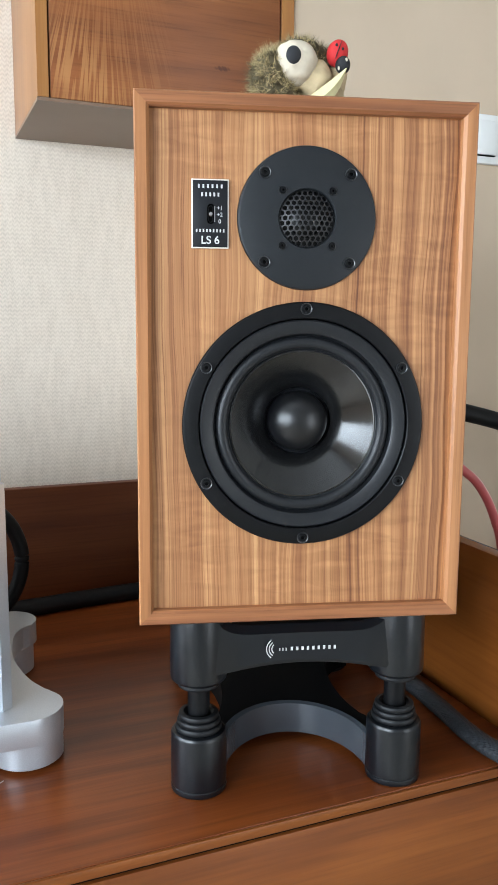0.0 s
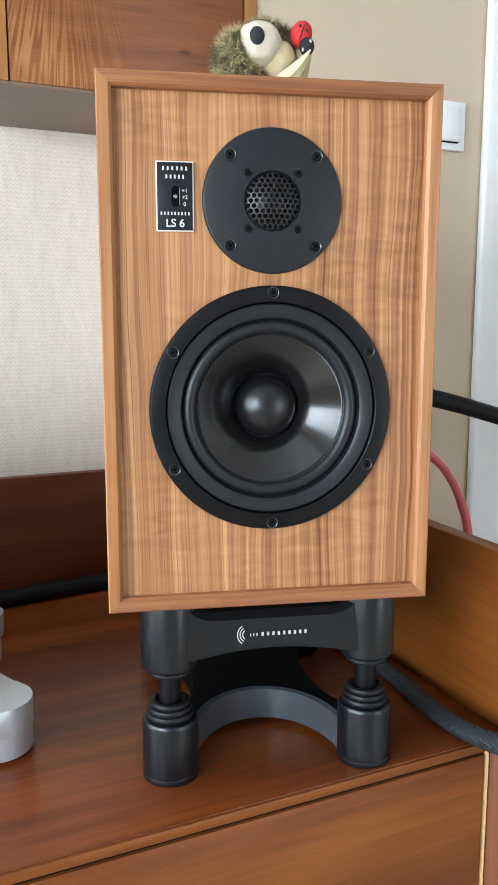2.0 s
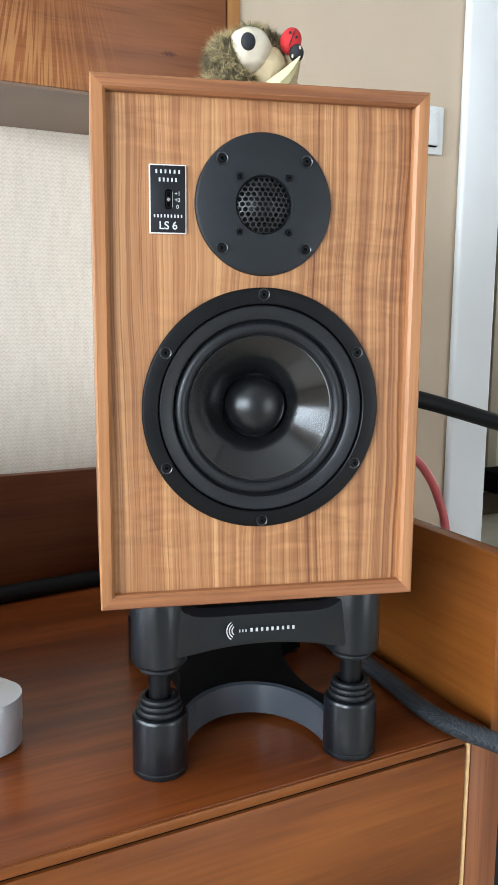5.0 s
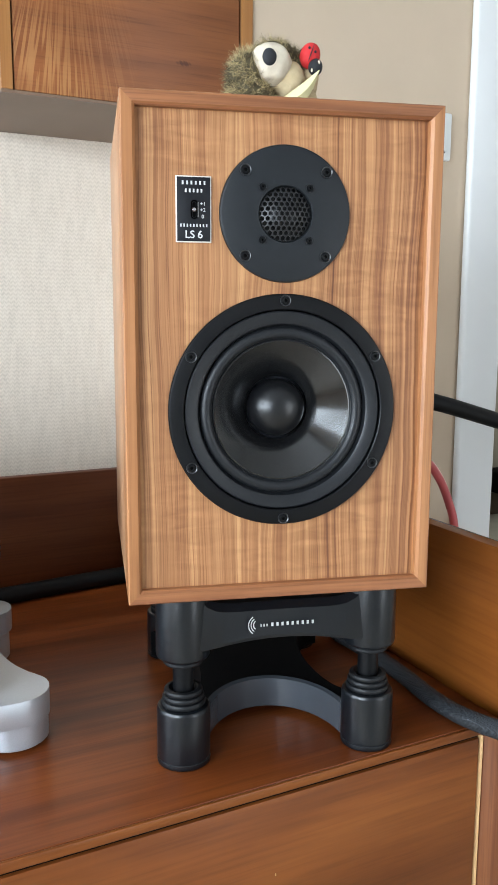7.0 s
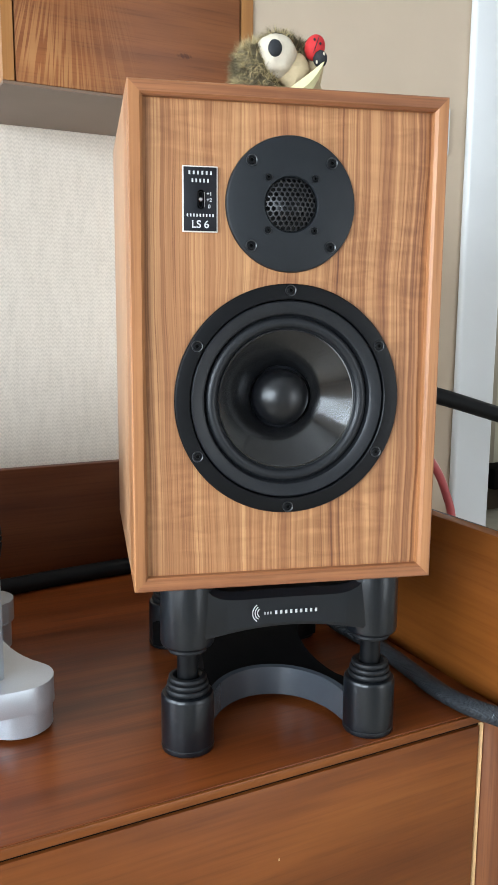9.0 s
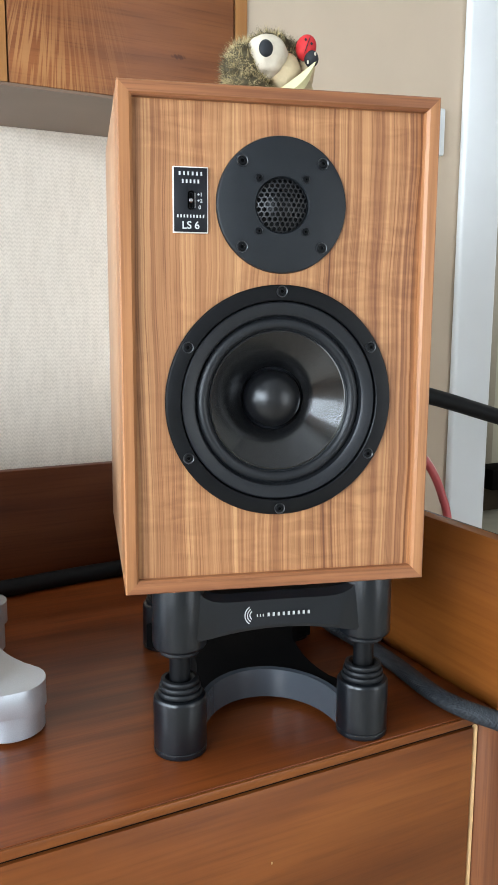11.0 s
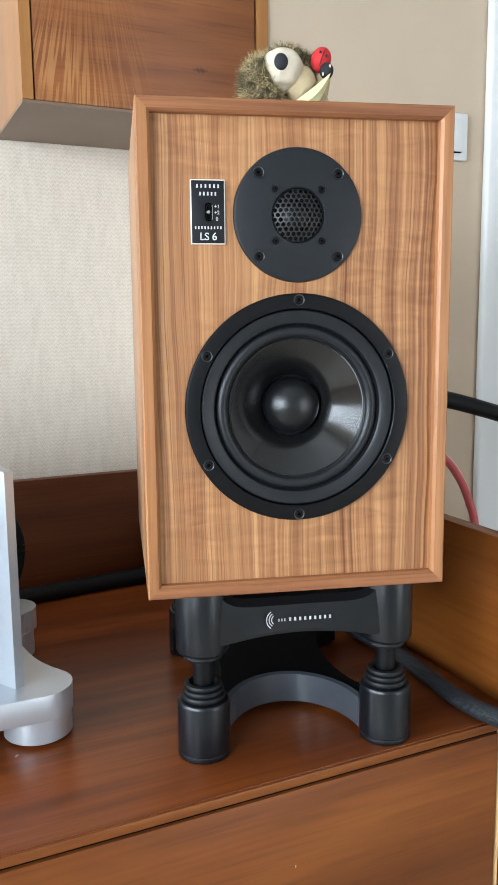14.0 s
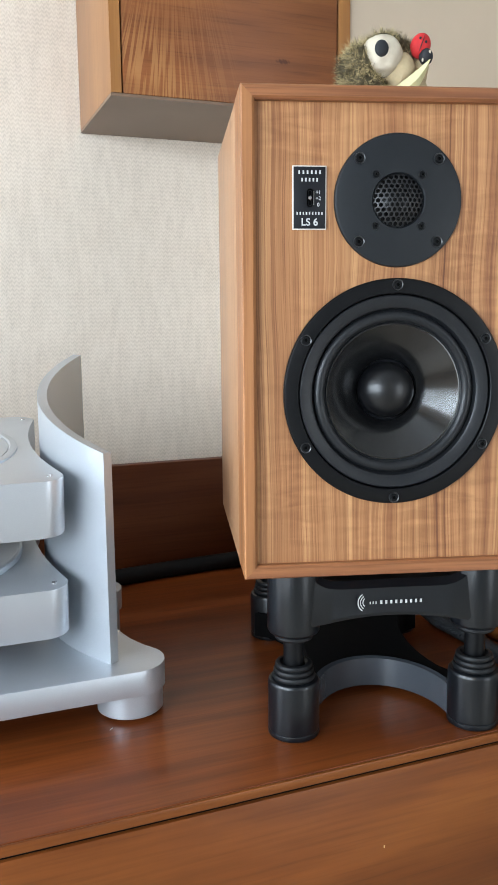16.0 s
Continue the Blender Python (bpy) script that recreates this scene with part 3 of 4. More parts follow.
def holed_board(x0, x1, z0, z1, holes, y0, y1, seg=72):
    """A board with round holes, each cut out of a square cell of its own."""
    bm = bmesh.new()
    cells = []
    for (cx, cz, r) in holes:
        h = r + 0.004
        cells.append((cx - h, cx + h, cz - h, cz + h))
        ring, edge = [], []
        for k in range(seg):
            a = 2 * math.pi * k / seg
            c, s = math.cos(a), math.sin(a)
            q = h / max(abs(c), abs(s))
            ring.append((bm.verts.new((cx + r * c, y0, cz + r * s)), bm.verts.new((cx + r * c, y1, cz + r * s))))
            edge.append(bm.verts.new((cx + q * c, y0, cz + q * s)))
        for k in range(seg):
            j = (k + 1) % seg
            bm.faces.new((ring[k][0], ring[j][0], edge[j], edge[k]))
            bm.faces.new((ring[k][0], ring[j][0], ring[j][1], ring[k][1]))
    zs = sorted([z0, z1] + [v for c in cells for v in c[2:]])
    for a, b in zip(zs, zs[1:]):
        hit = [c for c in cells if c[2] <= (a + b) / 2 <= c[3]]
        spans = [(x0, hit[0][0]), (hit[0][1], x1)] if hit else [(x0, x1)]
        for u, v in spans:
            bm.faces.new([bm.verts.new(p) for p in ((u, y0, a), (v, y0, a), (v, y0, b), (u, y0, b))])
    bmesh.ops.triangulate(bm, faces=[f for f in bm.faces if len(f.verts) > 4])
    return bm


WZ, TZ, WR, TR = 0.2605, 0.4155, 0.0938, 0.0526
part("baffle", holed_board(-XH + FW, XH - FW, Z0 + FW, Z1 - FW, [(0, WZ, WR - 0.003), (0, TZ, TR - 0.003)], 0.0, 0.018), VENEER, spk, "straight-grained walnut baffle")


def hex_screw(x, z, y, r, parent):
    """A flat-headed socket screw in a shallow counterbore."""
    bm = lathe([(0.0, y - 0.0006), (r * 0.42, y - 0.0006), (r * 0.42, y - 0.0022), (r * 0.82, y - 0.0022), (r, y - 0.0012), (r, y + 0.002)], 20, at=(x, 0, z))
    s = part("screw", bm, BLACK, parent)
    part("socket", lathe([(0.0, y - 0.0008), (r * 0.40, y - 0.0008)], 6, at=(x, 0, z)), VOID, s)
    part("countersink", lathe([(r * 1.03, y - 0.0010), (r * 1.28, y - 0.0014), (r * 1.34, y - 0.0003)], 20, at=(x, 0, z)), SCREW, s)


# woofer
wf = part("woofer", lathe([(0.0812, 0.006), (0.0815, -0.0042), (0.0822, -0.0048), (0.0921, -0.0048), (0.0931, -0.0045), (0.0938, -0.0036), (0.0938, 0.0005)], 128, at=(0, 0, WZ)), BLACK, spk, "black woofer with a cast rim")
part("gasket_ring", lathe([(0.0812, 0.006), (0.0806, 0.003), (0.0804, -0.0026), (0.0794, -0.0034), (0.0720, -0.0024), (0.0700, -0.0012), (0.0690, 0.002)], 128, at=(0, 0, WZ)), RUBBER, wf)
roll = [(0.0690, 0.0020), (0.0682, 0.0034)]
for k in range(13):
    a = math.pi * k / 12
    roll.append((0.0632 + 0.0046 * math.cos(a), 0.0030 - 0.0042 * math.sin(a)))
roll += [(0.0578, 0.0036), (0.0572, 0.0028)]
part("surround", lathe(roll, 128, at=(0, 0, WZ)), RUBBER, wf)
cone = [(0.0572, 0.0028), (0.0562, 0.0026)]
for k in range(1, 13):
    f = k / 12
    cone.append((0.0562 - 0.0292 * f, 0.0026 + 0.0239 * f))
part("cone", lathe(cone, 128, at=(0, 0, WZ)), CONE, wf, "semi-gloss black cone")
part("cone_neck", lathe([(0.0270, 0.0265), (0.0262, 0.030), (0.0240, 0.0315), (0.0225, 0.0315)], 96, at=(0, 0, WZ)), RUBBER, wf)
cap = [(0.0242, 0.0330), (0.0240, 0.0270)]
for k in range(13):
    a = math.pi / 2 * k / 12
    cap.append((0.0239 * math.cos(a), 0.0255 - 0.0190 * math.sin(a)))
cap[-1] = (0.0, cap[-1][1])
part("dust_cap", lathe(cap, 96, at=(0, 0, WZ)), DOME, wf)
for k in range(6):
    a = radians(90 + 60 * k)
    hex_screw(0.0885 * math.cos(a) * 0.985, WZ + 0.0885 * math.sin(a), -0.0046, 0.0034, wf)

# tweeter
tw = part("tweeter", lathe([(0.0210, 0.0030), (0.0212, -0.0022), (0.0220, -0.0032), (0.0502, -0.0032), (0.0519, -0.0026), (0.0526, -0.0008), (0.0526, 0.0005)], 128, at=(0, 0, TZ)), FACE, spk, "matt black tweeter faceplate")
dome = [(0.0205, 0.0060)]
for k in range(9):
    a = math.pi / 2 * k / 8
    dome.append((0.0135 * math.cos(a), 0.0060 - 0.0065 * math.sin(a)))
dome[-1] = (0.0, dome[-1][1])
part("dome", lathe([(0.0211, 0.0030)] + dome, 64, at=(0, 0, TZ)), SILK, tw)


def honeycomb(radius, pitch, wire, rise):
    """A shallow domed lattice of hexagonal cells."""
    bm = bmesh.new()
    rc = pitch / math.sqrt(3)
    ri = rc - wire

    def lift(x, z, dy=0.0):
        return (x, -rise * (1 - (x * x + z * z) / radius ** 2) - 0.0008 + dy, TZ + z)

    n = int(radius / pitch) + 2
    for a in range(-n, n + 1):
        for b in range(-n, n + 1):
            cx, cz = pitch * (a + 0.5 * (b % 2)), pitch * 0.866 * b
            if math.hypot(cx, cz) > radius + pitch * 0.4:
                continue
            for k in range(6):
                v = []
                for kk in (k, k + 1):
                    an = radians(60 * kk + 30)
                    for rr in (rc, ri):
                        px, pz = cx + rr * math.cos(an), cz + rr * math.sin(an)
                        d = math.hypot(px, pz)
                        if d > radius:
                            px, pz = px * radius / d, pz * radius / d
                        v.append((px, pz))
                if len(set((round(p, 6), round(q, 6)) for p, q in v)) < 4:
                    continue
                f = [bm.verts.new(lift(*p)) for p in (v[0], v[2], v[3], v[1])]
                g = [bm.verts.new(lift(*p, 0.0009)) for p in (v[3], v[1])]
                bm.faces.new(f)
                bm.faces.new((f[2], f[3], g[1], g[0]))
    return bm


part("mesh_grille", honeycomb(0.0208, 0.0042, 0.00058, 0.0072), GRILLE, tw, "hexagonal wire mesh")
for sx in (-1, 1):
    for sz in (-1, 1):
        hex_screw(0.0323 * sx, TZ + 0.0323 * sz, -0.0031, 0.0034, tw)
        hex_screw(0.0188 * sx, TZ + 0.0200 * sz, -0.0031, 0.0023, tw)

# badge
bd = part("badge", box(-0.0862, -0.0588, -0.0022, -0.0003, 0.3925, 0.4420, 0.0003), PLATE_EDGE, spk, "black and white engraved badge")
part("badge_face", box(-0.0853, -0.0597, -0.0028, -0.0020, 0.3934, 0.4411, 0.0002), PLATE, bd)
BX = -0.0725


def letter_bars(x, z, w, h, count, gap, parent, y):
    """Writing as one plain bar for each letter."""
    step = w / count
    for k in range(count):
        part("lettering", box(x - w / 2 + step * k + gap / 2, x - w / 2 + step * (k + 1) - gap / 2, y - 0.0003, y, z - h / 2, z + h / 2), WHITE_INK, parent)


letter_bars(BX, 0.4368, 0.0200, 0.0027, 6, 0.0020, bd, -0.0028)
letter_bars(BX, 0.4310, 0.0150, 0.0027, 5, 0.0017, bd, -0.0028)
letter_bars(BX, 0.4052, 0.0224, 0.0022, 9, 0.0014, bd, -0.0028)
text_mesh("LS 6", 0.0080, WHITE_INK, bd, (BX, -0.0029, 0.3982))
text_mesh("+1", 0.0040, WHITE_INK, bd, (-0.0655, -0.0029, 0.4213))
text_mesh("+2", 0.0040, WHITE_INK, bd, (-0.0655, -0.0029, 0.4167))
text_mesh("0", 0.0040, WHITE_INK, bd, (-0.0655, -0.0029, 0.4118))
part("slot", box(-0.0748, -0.0696, -0.00305, -0.0024, 0.4100, 0.4240, 0.0022, 3), VOID, bd)
part("slot_edge", box(-0.0699, -0.0689, -0.0034, -0.0026, 0.4115, 0.4225), WHITE_INK, bd)
part("selector_pin", lathe([(0.0, -0.0052), (0.0012, -0.0050), (0.0019, -0.0042), (0.0019, -0.0025)], 16, at=(-0.0722, 0, 0.4170)), STEEL, bd)

# ---- isolation stand ----
STD = SPK @ pose(0.0068, 0.0385, -0.058, 0, 0, 0.4)
st = thing("speaker_stand", STD, "dark grey plastic isolation stand with four two-piece feet", "speaker stand")
FX, FD, INSET = 0.0860, 0.236, 0.009
for sx in (-1, 1):
    for fy in (0.0, FD):
        fx = sx * (FX if fy == 0 else FX - INSET)
        # body with a soft foot ring below and a rolled shoulder on top
        lower = part("foot", lathe([(0.0, 0.0), (0.0222, 0.0), (0.0236, 0.0010), (0.0240, 0.0030), (0.0238, 0.0052), (0.0232, 0.0058), (0.0237, 0.0068), (0.0238, 0.0100), (0.0238, 0.0500), (0.0234, 0.0520), (0.0226, 0.0532), (0.0212, 0.0536), (0.0190, 0.0536)], 64, axis="z", at=(fx, fy, 0)), STAND, st)
        # three stacked bellows of soft rubber
        bellows = []
        for r0, z0, z1 in ((0.0198, 0.0536, 0.0590), (0.0186, 0.0592, 0.0640), (0.0172, 0.0642, 0.0690)):
            for k in range(7):
                a = math.pi * (k / 6 - 0.5)
                bellows.append((r0 - 0.0016 + 0.0016 * math.cos(a), (z0 + z1) / 2 + (z1 - z0) / 2 * math.sin(a)))
        bellows += [(0.0130, 0.0692), (0.0118, 0.0680), (0.0100, 0.0670)]
        part("rubber_ring", lathe(bellows, 64, axis="z", at=(fx, fy, 0)), STAND_SOFT, lower)
        part("post", lathe([(0.0, 0.066), (0.0094, 0.066), (0.0094, 0.097), (0.0, 0.097)], 32, axis="z", at=(fx, fy, 0)), BLACK, lower)
        cup = part("upper_cup", lathe([(0.0, 0.0988), (0.0205, 0.0988), (0.0226, 0.0994), (0.0236, 0.1008), (0.0240, 0.1030), (0.0236, 0.1590), (0.0232, 0.1606), (0.0222, 0.1615), (0.0, 0.1616)], 64, axis="z", at=(fx, fy, 0)), STAND, st)
        part("collar", lathe([(0.0096, 0.0965), (0.0110, 0.0930), (0.0150, 0.0922), (0.0172, 0.0928), (0.0180, 0.0944), (0.0178, 0.0962), (0.0168, 0.0972), (0.0164, 0.0990)], 48, axis="z", at=(fx, fy, 0)), STAND_SOFT, cup)
        part("top_pad", lathe([(0.0, 0.1612), (0.0190, 0.1612), (0.0200, 0.1620), (0.0196, 0.1634), (0.0, 0.1634)], 48, axis="z", at=(fx, fy, 0)), STAND_MATT, cup)


def frame_plate(z0, z1, bite, side_bite, bevel):
    """The plate that joins four feet: an X with four hollow sides."""
    xi, pts = FX - 0.020, []
    for k in range(25):
        a = math.pi * k / 24
        pts.append((-xi * math.cos(a), -0.006 + bite * math.sin(a)))
    for k in range(17):
        a = math.pi * k / 16
        pts.append((FX + 0.012 - side_bite * math.sin(a), 0.020 + (FD - 0.040) * (1 - math.cos(a)) / 2))
    for k in range(25):
        a = math.pi * k / 24
        pts.append((xi * math.cos(a), FD + 0.006 - 0.030 * math.sin(a)))
    for k in range(17):
        a = math.pi * k / 16
        pts.append((-FX - 0.012 + side_bite * math.sin(a), FD - 0.020 - (FD - 0.040) * (1 - math.cos(a)) / 2))
    return prism(pts, z0, z1, bevel)


plate = part("lower_frame", frame_plate(0.0060, 0.0345, 0.0835, 0.042, 0.0010), STAND_MATT, st)
# inner face of the front arch, with its sheen painted in as grey
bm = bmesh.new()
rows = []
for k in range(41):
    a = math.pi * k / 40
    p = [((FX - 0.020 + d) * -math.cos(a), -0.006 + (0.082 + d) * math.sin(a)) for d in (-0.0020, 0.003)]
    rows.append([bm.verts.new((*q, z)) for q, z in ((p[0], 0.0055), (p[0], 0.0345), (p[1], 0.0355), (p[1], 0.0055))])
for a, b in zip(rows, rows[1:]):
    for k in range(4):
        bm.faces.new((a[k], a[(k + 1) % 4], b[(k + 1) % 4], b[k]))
part("arch_rim", bm, RIM_SHEEN, plate, "dark plastic inner face of the front arch, window sheen painted in as grey")
part("upper_frame", frame_plate(0.1250, 0.1500, 0.040, 0.040, 0.0015), STAND, st)
# upper bars: gently bowed underneath and dished on top
for fy, sgn in ((0.0, -1), (FD, 1)):
    bm = bmesh.new()
    rows = []
    for k in range(21):
        u = -1 + 2 * k / 20
        x = u * (FX - 0.012)
        low, high = 0.1150 - 0.0080 * u * u + 0.004 * max(0, abs(u) - 0.8), 0.1462 + 0.0150 * u ** 8
        yb = fy + sgn * (0.0195 - 0.004 * (1 - u * u))
        ya = fy - sgn * 0.010
        rows.append([bm.verts.new(p) for p in ((x, ya, low), (x, yb, low), (x, yb + sgn * 0.001, low + 0.003), (x, yb - sgn * 0.002, high - 0.006), (x, yb - sgn * 0.008, high), (x, ya, high))])
    for a, b in zip(rows, rows[1:]):
        for k in range(6):
            bm.faces.new((a[k], a[(k + 1) % 6], b[(k + 1) % 6], b[k]))
    bm.faces.new(rows[0])
    bm.faces.new(rows[-1])
    bar = part("cross_bar", bm, STAND, st)
    if sgn < 0:
        front_bar = bar
# printed mark on the front bar: nested arcs and a row of bars
for k, r in enumerate((0.0036, 0.0058, 0.0080)):
    bm = bmesh.new()
    prev = None
    for q in range(13):
        a = radians(122 + 116 * q / 12)
        pair = [bm.verts.new((-0.0225 + rr * math.cos(a), -0.0193, 0.1290 + rr * 1.05 * math.sin(a))) for rr in (r, r + 0.0009)]
        if prev:
            bm.faces.new((prev[0], prev[1], pair[1], pair[0]))
        prev = pair
    part("printed_arc", bm, WHITE_INK, front_bar)
letter_bars(-0.0172, 0.1285, 0.0080, 0.0024, 3, 0.0017, front_bar, -0.0192)
letter_bars(0.0085, 0.1288, 0.0410, 0.0032, 9, 0.0026, front_bar, -0.0192)

# ---- stuffed toy on the loudspeaker ----
FUR_D = plain("dark_olive_plush", (0.085, 0.066, 0.032), 0.9, vary=0.3, size=300)
FUR_L = plain("tan_plush", (0.46, 0.36, 0.18), 0.9, vary=0.2, size=300)
CREAM = plain("cream_plush", (0.56, 0.44, 0.26), 0.95, vary=0.08, size=260, bump=0.5)
SNOUT = plain("white_plush", (0.64, 0.56, 0.43), 0.95, vary=0.05, size=260, bump=0.5)
NOSE = plain("black_felt", (0.018, 0.019, 0.022), 0.8, vary=0.2, size=300)
RED = plain("red_felt", (0.55, 0.020, 0.022), 0.75, vary=0.1, size=300)
LEAF = plain("pale_yellow_felt", (0.70, 0.66, 0.36), 0.9, vary=0.06, size=200)


def blob(bm, c, r, mat, turn=(0, 0, 0), rough=0.0, seg=20):
    m = Matrix.Translation(c) @ pose(0, 0, 0, *turn) @ Matrix.Diagonal((*r, 1))
    ret = bmesh.ops.create_uvsphere(bm, u_segments=seg, v_segments=seg * 2 // 3, radius=1.0, matrix=m)
    faces = {f for v in ret["verts"] for f in v.link_faces}
    for f in faces:
        f.material_index = mat
    for v in ret["verts"]:
        if rough:
            v.co += rough * noise.noise_vector(v.co * 160)
    return ret["verts"]


def plush():
    bm = bmesh.new()
    rng = random.Random(5)
    tufts = [((-0.0195, 0.054, 0.0315), (0.0170, 0.022, 0.0200)), ((0.004, 0.062, 0.0400), (0.0230, 0.020, 0.0240)), ((-0.0180, 0.052, 0.0150), (0.0200, 0.022, 0.0140)), ((0.0205, 0.0545, 0.0400), (0.0070, 0.0090, 0.0150))]
    for c, r in tufts:
        blob(bm, c, r, 0, rough=0.001)
    blob(bm, (-0.0030, 0.0425, 0.0392), (0.0180, 0.0165, 0.0172), 3, (0, 0, 10), 0.0012, 40)
    blob(bm, (0.0125, 0.0490, 0.0290), (0.0150, 0.0150, 0.0165), 2, (0, 0, 0), 0.0016, 32)
    blob(bm, (0.0225, 0.0540, 0.0140), (0.0180, 0.0180, 0.0150), 2, (0, 0, 0), 0.0016, 32)
    blob(bm, (0.0330, 0.0560, 0.0330), (0.0085, 0.0100, 0.0220), 2, (0, 8, 0), 0.0005)
    blob(bm, (-0.0072, 0.0268, 0.0408), (0.0062, 0.0038, 0.0067), 4, (0, 0, 12), 0.0002)
    blob(bm, (0.0310, 0.0450, 0.0490), (0.0086, 0.0085, 0.0105), 5, (0, 18, 0))
    blob(bm, (0.0345, 0.0400, 0.0390), (0.0060, 0.0058, 0.0068), 4, (0, 0, 0))
    for d in ((0.0285, 0.0372, 0.0530), (0.0335, 0.0368, 0.0500), (0.0268, 0.0390, 0.0462)):
        blob(bm, d, (0.0011, 0.0007, 0.0012), 4, seg=8)
    blob(bm, (0.0300, 0.0366, 0.0490), (0.0004, 0.0006, 0.0080), 4, (0, 20, 0), seg=8)
    blob(bm, (0.0362, 0.0350, 0.0415), (0.0011, 0.0007, 0.0016), 3, seg=8)
    blob(bm, (0.0302, 0.0352, 0.0350), (0.0009, 0.0007, 0.0016), 3, seg=8)
    # leaf: a thin folded almond
    rows = []
    for k in range(11):
        u = k / 10
        w = 0.0068 * math.sin(math.pi * min(1.0, u * 0.93 + 0.05)) ** 0.8
        x, z = 0.0020 + 0.034 * u, 0.0075 + 0.0270 * u ** 2.2
        y = 0.0330 - 0.003 * math.sin(math.pi * u)
        rows.append([bm.verts.new((x - w * 0.55, y + 0.002, z + w * 0.8)), bm.verts.new((x, y - 0.0016, z)), bm.verts.new((x + w * 0.55, y + 0.0022, z - w * 0.6))])
    for a, b in zip(rows, rows[1:]):
        for q in (0, 1):
            f = bm.faces.new((a[q], a[q + 1], b[q + 1], b[q]))
            f.material_index = 6
    # pile: short tapered hairs, darker at the back of the coat
    for c, r in tufts:
        for k in range(2600 if r[0] > 0.01 else 700):
            d = Vector((rng.gauss(0, 1), rng.gauss(0, 1), rng.gauss(0, 1))).normalized()
            p = Vector((c[0] + r[0] * d.x, c[1] + r[1] * d.y, c[2] + r[2] * d.z))
            if p.z < 0.0015 or (p - Vector((-0.0040, 0.0430, 0.0390))).length < 0.0160:
                continue
            out = Vector((d.x / r[0], d.y / r[1], d.z / r[2])).normalized()
            out = (out + 0.95 * Vector((rng.uniform(-1, 1), rng.uniform(-1, 1), rng.uniform(-1, 1))) + Vector((-0.15, 0, 0.1))).normalized()
            ln, wd = rng.uniform(0.0035, 0.0105), rng.uniform(0.00014, 0.00032)
            s = out.orthogonal().normalized()
            t = out.cross(s)
            base = [bm.verts.new(p + wd * v - 0.001 * out) for v in (s, -0.5 * s + 0.87 * t, -0.5 * s - 0.87 * t)]
            tip = bm.verts.new(p + ln * out + Vector((0, 0, -0.0008)))
            mt = 1 if rng.random() < (0.12 if c[0] > 0.02 else 0.74 if c[2] < 0.03 or p.y < 0.056 else 0.5) and noise.noise(p * 95) > -0.22 else 0
            for q in range(3):
                f = bm.faces.new((base[q], base[(q + 1) % 3], tip))
                f.material_index = mt
    return bm


toy = part("stuffed_toy", plush(), [FUR_D, FUR_L, CREAM, SNOUT, NOSE, RED, LEAF])
toy.matrix_basis = SPK @ pose(0.0018, 0.0103, Z1 + 0.0005)
tagged(toy, "olive and cream plush hedgehog with red ladybird sitting on the loudspeaker", "stuffed toy")

# ---- silver component beside the loudspeaker ----
amp = thing("disc_player", pose(0, 0, DECK), "silver aluminium audio component with stacked slabs and curved side plate", "audio component")
AY, AT0, AT1 = 0.112, 0.0335, 0.0580
AXC, AYC = -0.3900, 0.2540


def base_outline():
    """A quarter of the plate on its right-hand side, mirrored to the left: two round lobes and a hollow waist."""
    right = []
    for k in range(15):
        a = radians(-90 + 6 + 130 * k / 14)
        right.append((-0.1985 + 0.0320 * math.cos(a), AY + 0.0320 + 0.0320 * math.sin(a)))
    for p in spline([(right[-1][0], right[-1][1], 0), (-0.1890, 0.198, 0), (-0.1955, 0.232, 0), (-0.1975, AYC, 0), (-0.1955, 0.284, 0), (-0.1890, 0.318, 0), (right[-1][0], 2 * AYC - right[-1][1], 0)], 6)[1:-1]:
        right.append((p.x, p.y))
    right += [(x + 0.006, 2 * AYC - y) for x, y in reversed(right[:15])]
    return right + [(2 * AXC - x, y) for x, y in reversed(right)]


part("base_plate", prism(base_outline(), AT0, AT1, 0.0012), SILVER, amp)
for fx in (-0.1970, 2 * AXC + 0.1970):
    for fy in (0.1600, 2 * AYC - 0.1480):
        f = part("foot", lathe([(0.0, 0.0026), (0.0300, 0.0026), (0.0322, 0.0042), (0.0322, 0.0335), (0.0, 0.0335)], 48, axis="z", at=(fx, fy, 0)), SILVER, amp)
        part("pad", lathe([(0.0, 0.0), (0.0060, 0.0), (0.0060, 0.003), (0.0, 0.003)], 24, axis="z", at=(fx, fy, 0)), STAND_SOFT, f)


def fin(sign):
    """An upright side plate, bowed inwards in plan, whose top climbs to the back."""
    bm = bmesh.new()
    rows = []
    for k in range(33):
        u = k / 32
        y = 0.141 + 0.279 * u
        bow = 1 - (2 * u - 1) ** 2
        x = -0.2150 + 0.022 * u - 0.050 * bow
        dx = 0.022 + 0.050 * 4 * (2 * u - 1)
        nrm = Vector((0.279, -dx)).normalized()
        top = 0.2605 + 0.0780 * u
        a, b = Vector((x, y)) - 0.005 * nrm, Vector((x, y)) + 0.005 * nrm
        rows.append([bm.verts.new((2 * AXC - p.x if sign < 0 else p.x, p.y, z)) for p, z in ((a, AT1), (b, AT1), (b, top - 0.0006), (a, top))])
    for a, b in zip(rows, rows[1:]):
        for k in range(4):
            bm.faces.new((a[k], a[(k + 1) % 4], b[(k + 1) % 4], b[k]))
    bm.faces.new(rows[0])
    bm.faces.new(rows[-1])
    return bm


part("side_plate", fin(1), SILVER, amp)
part("side_plate", fin(-1), SILVER, amp)


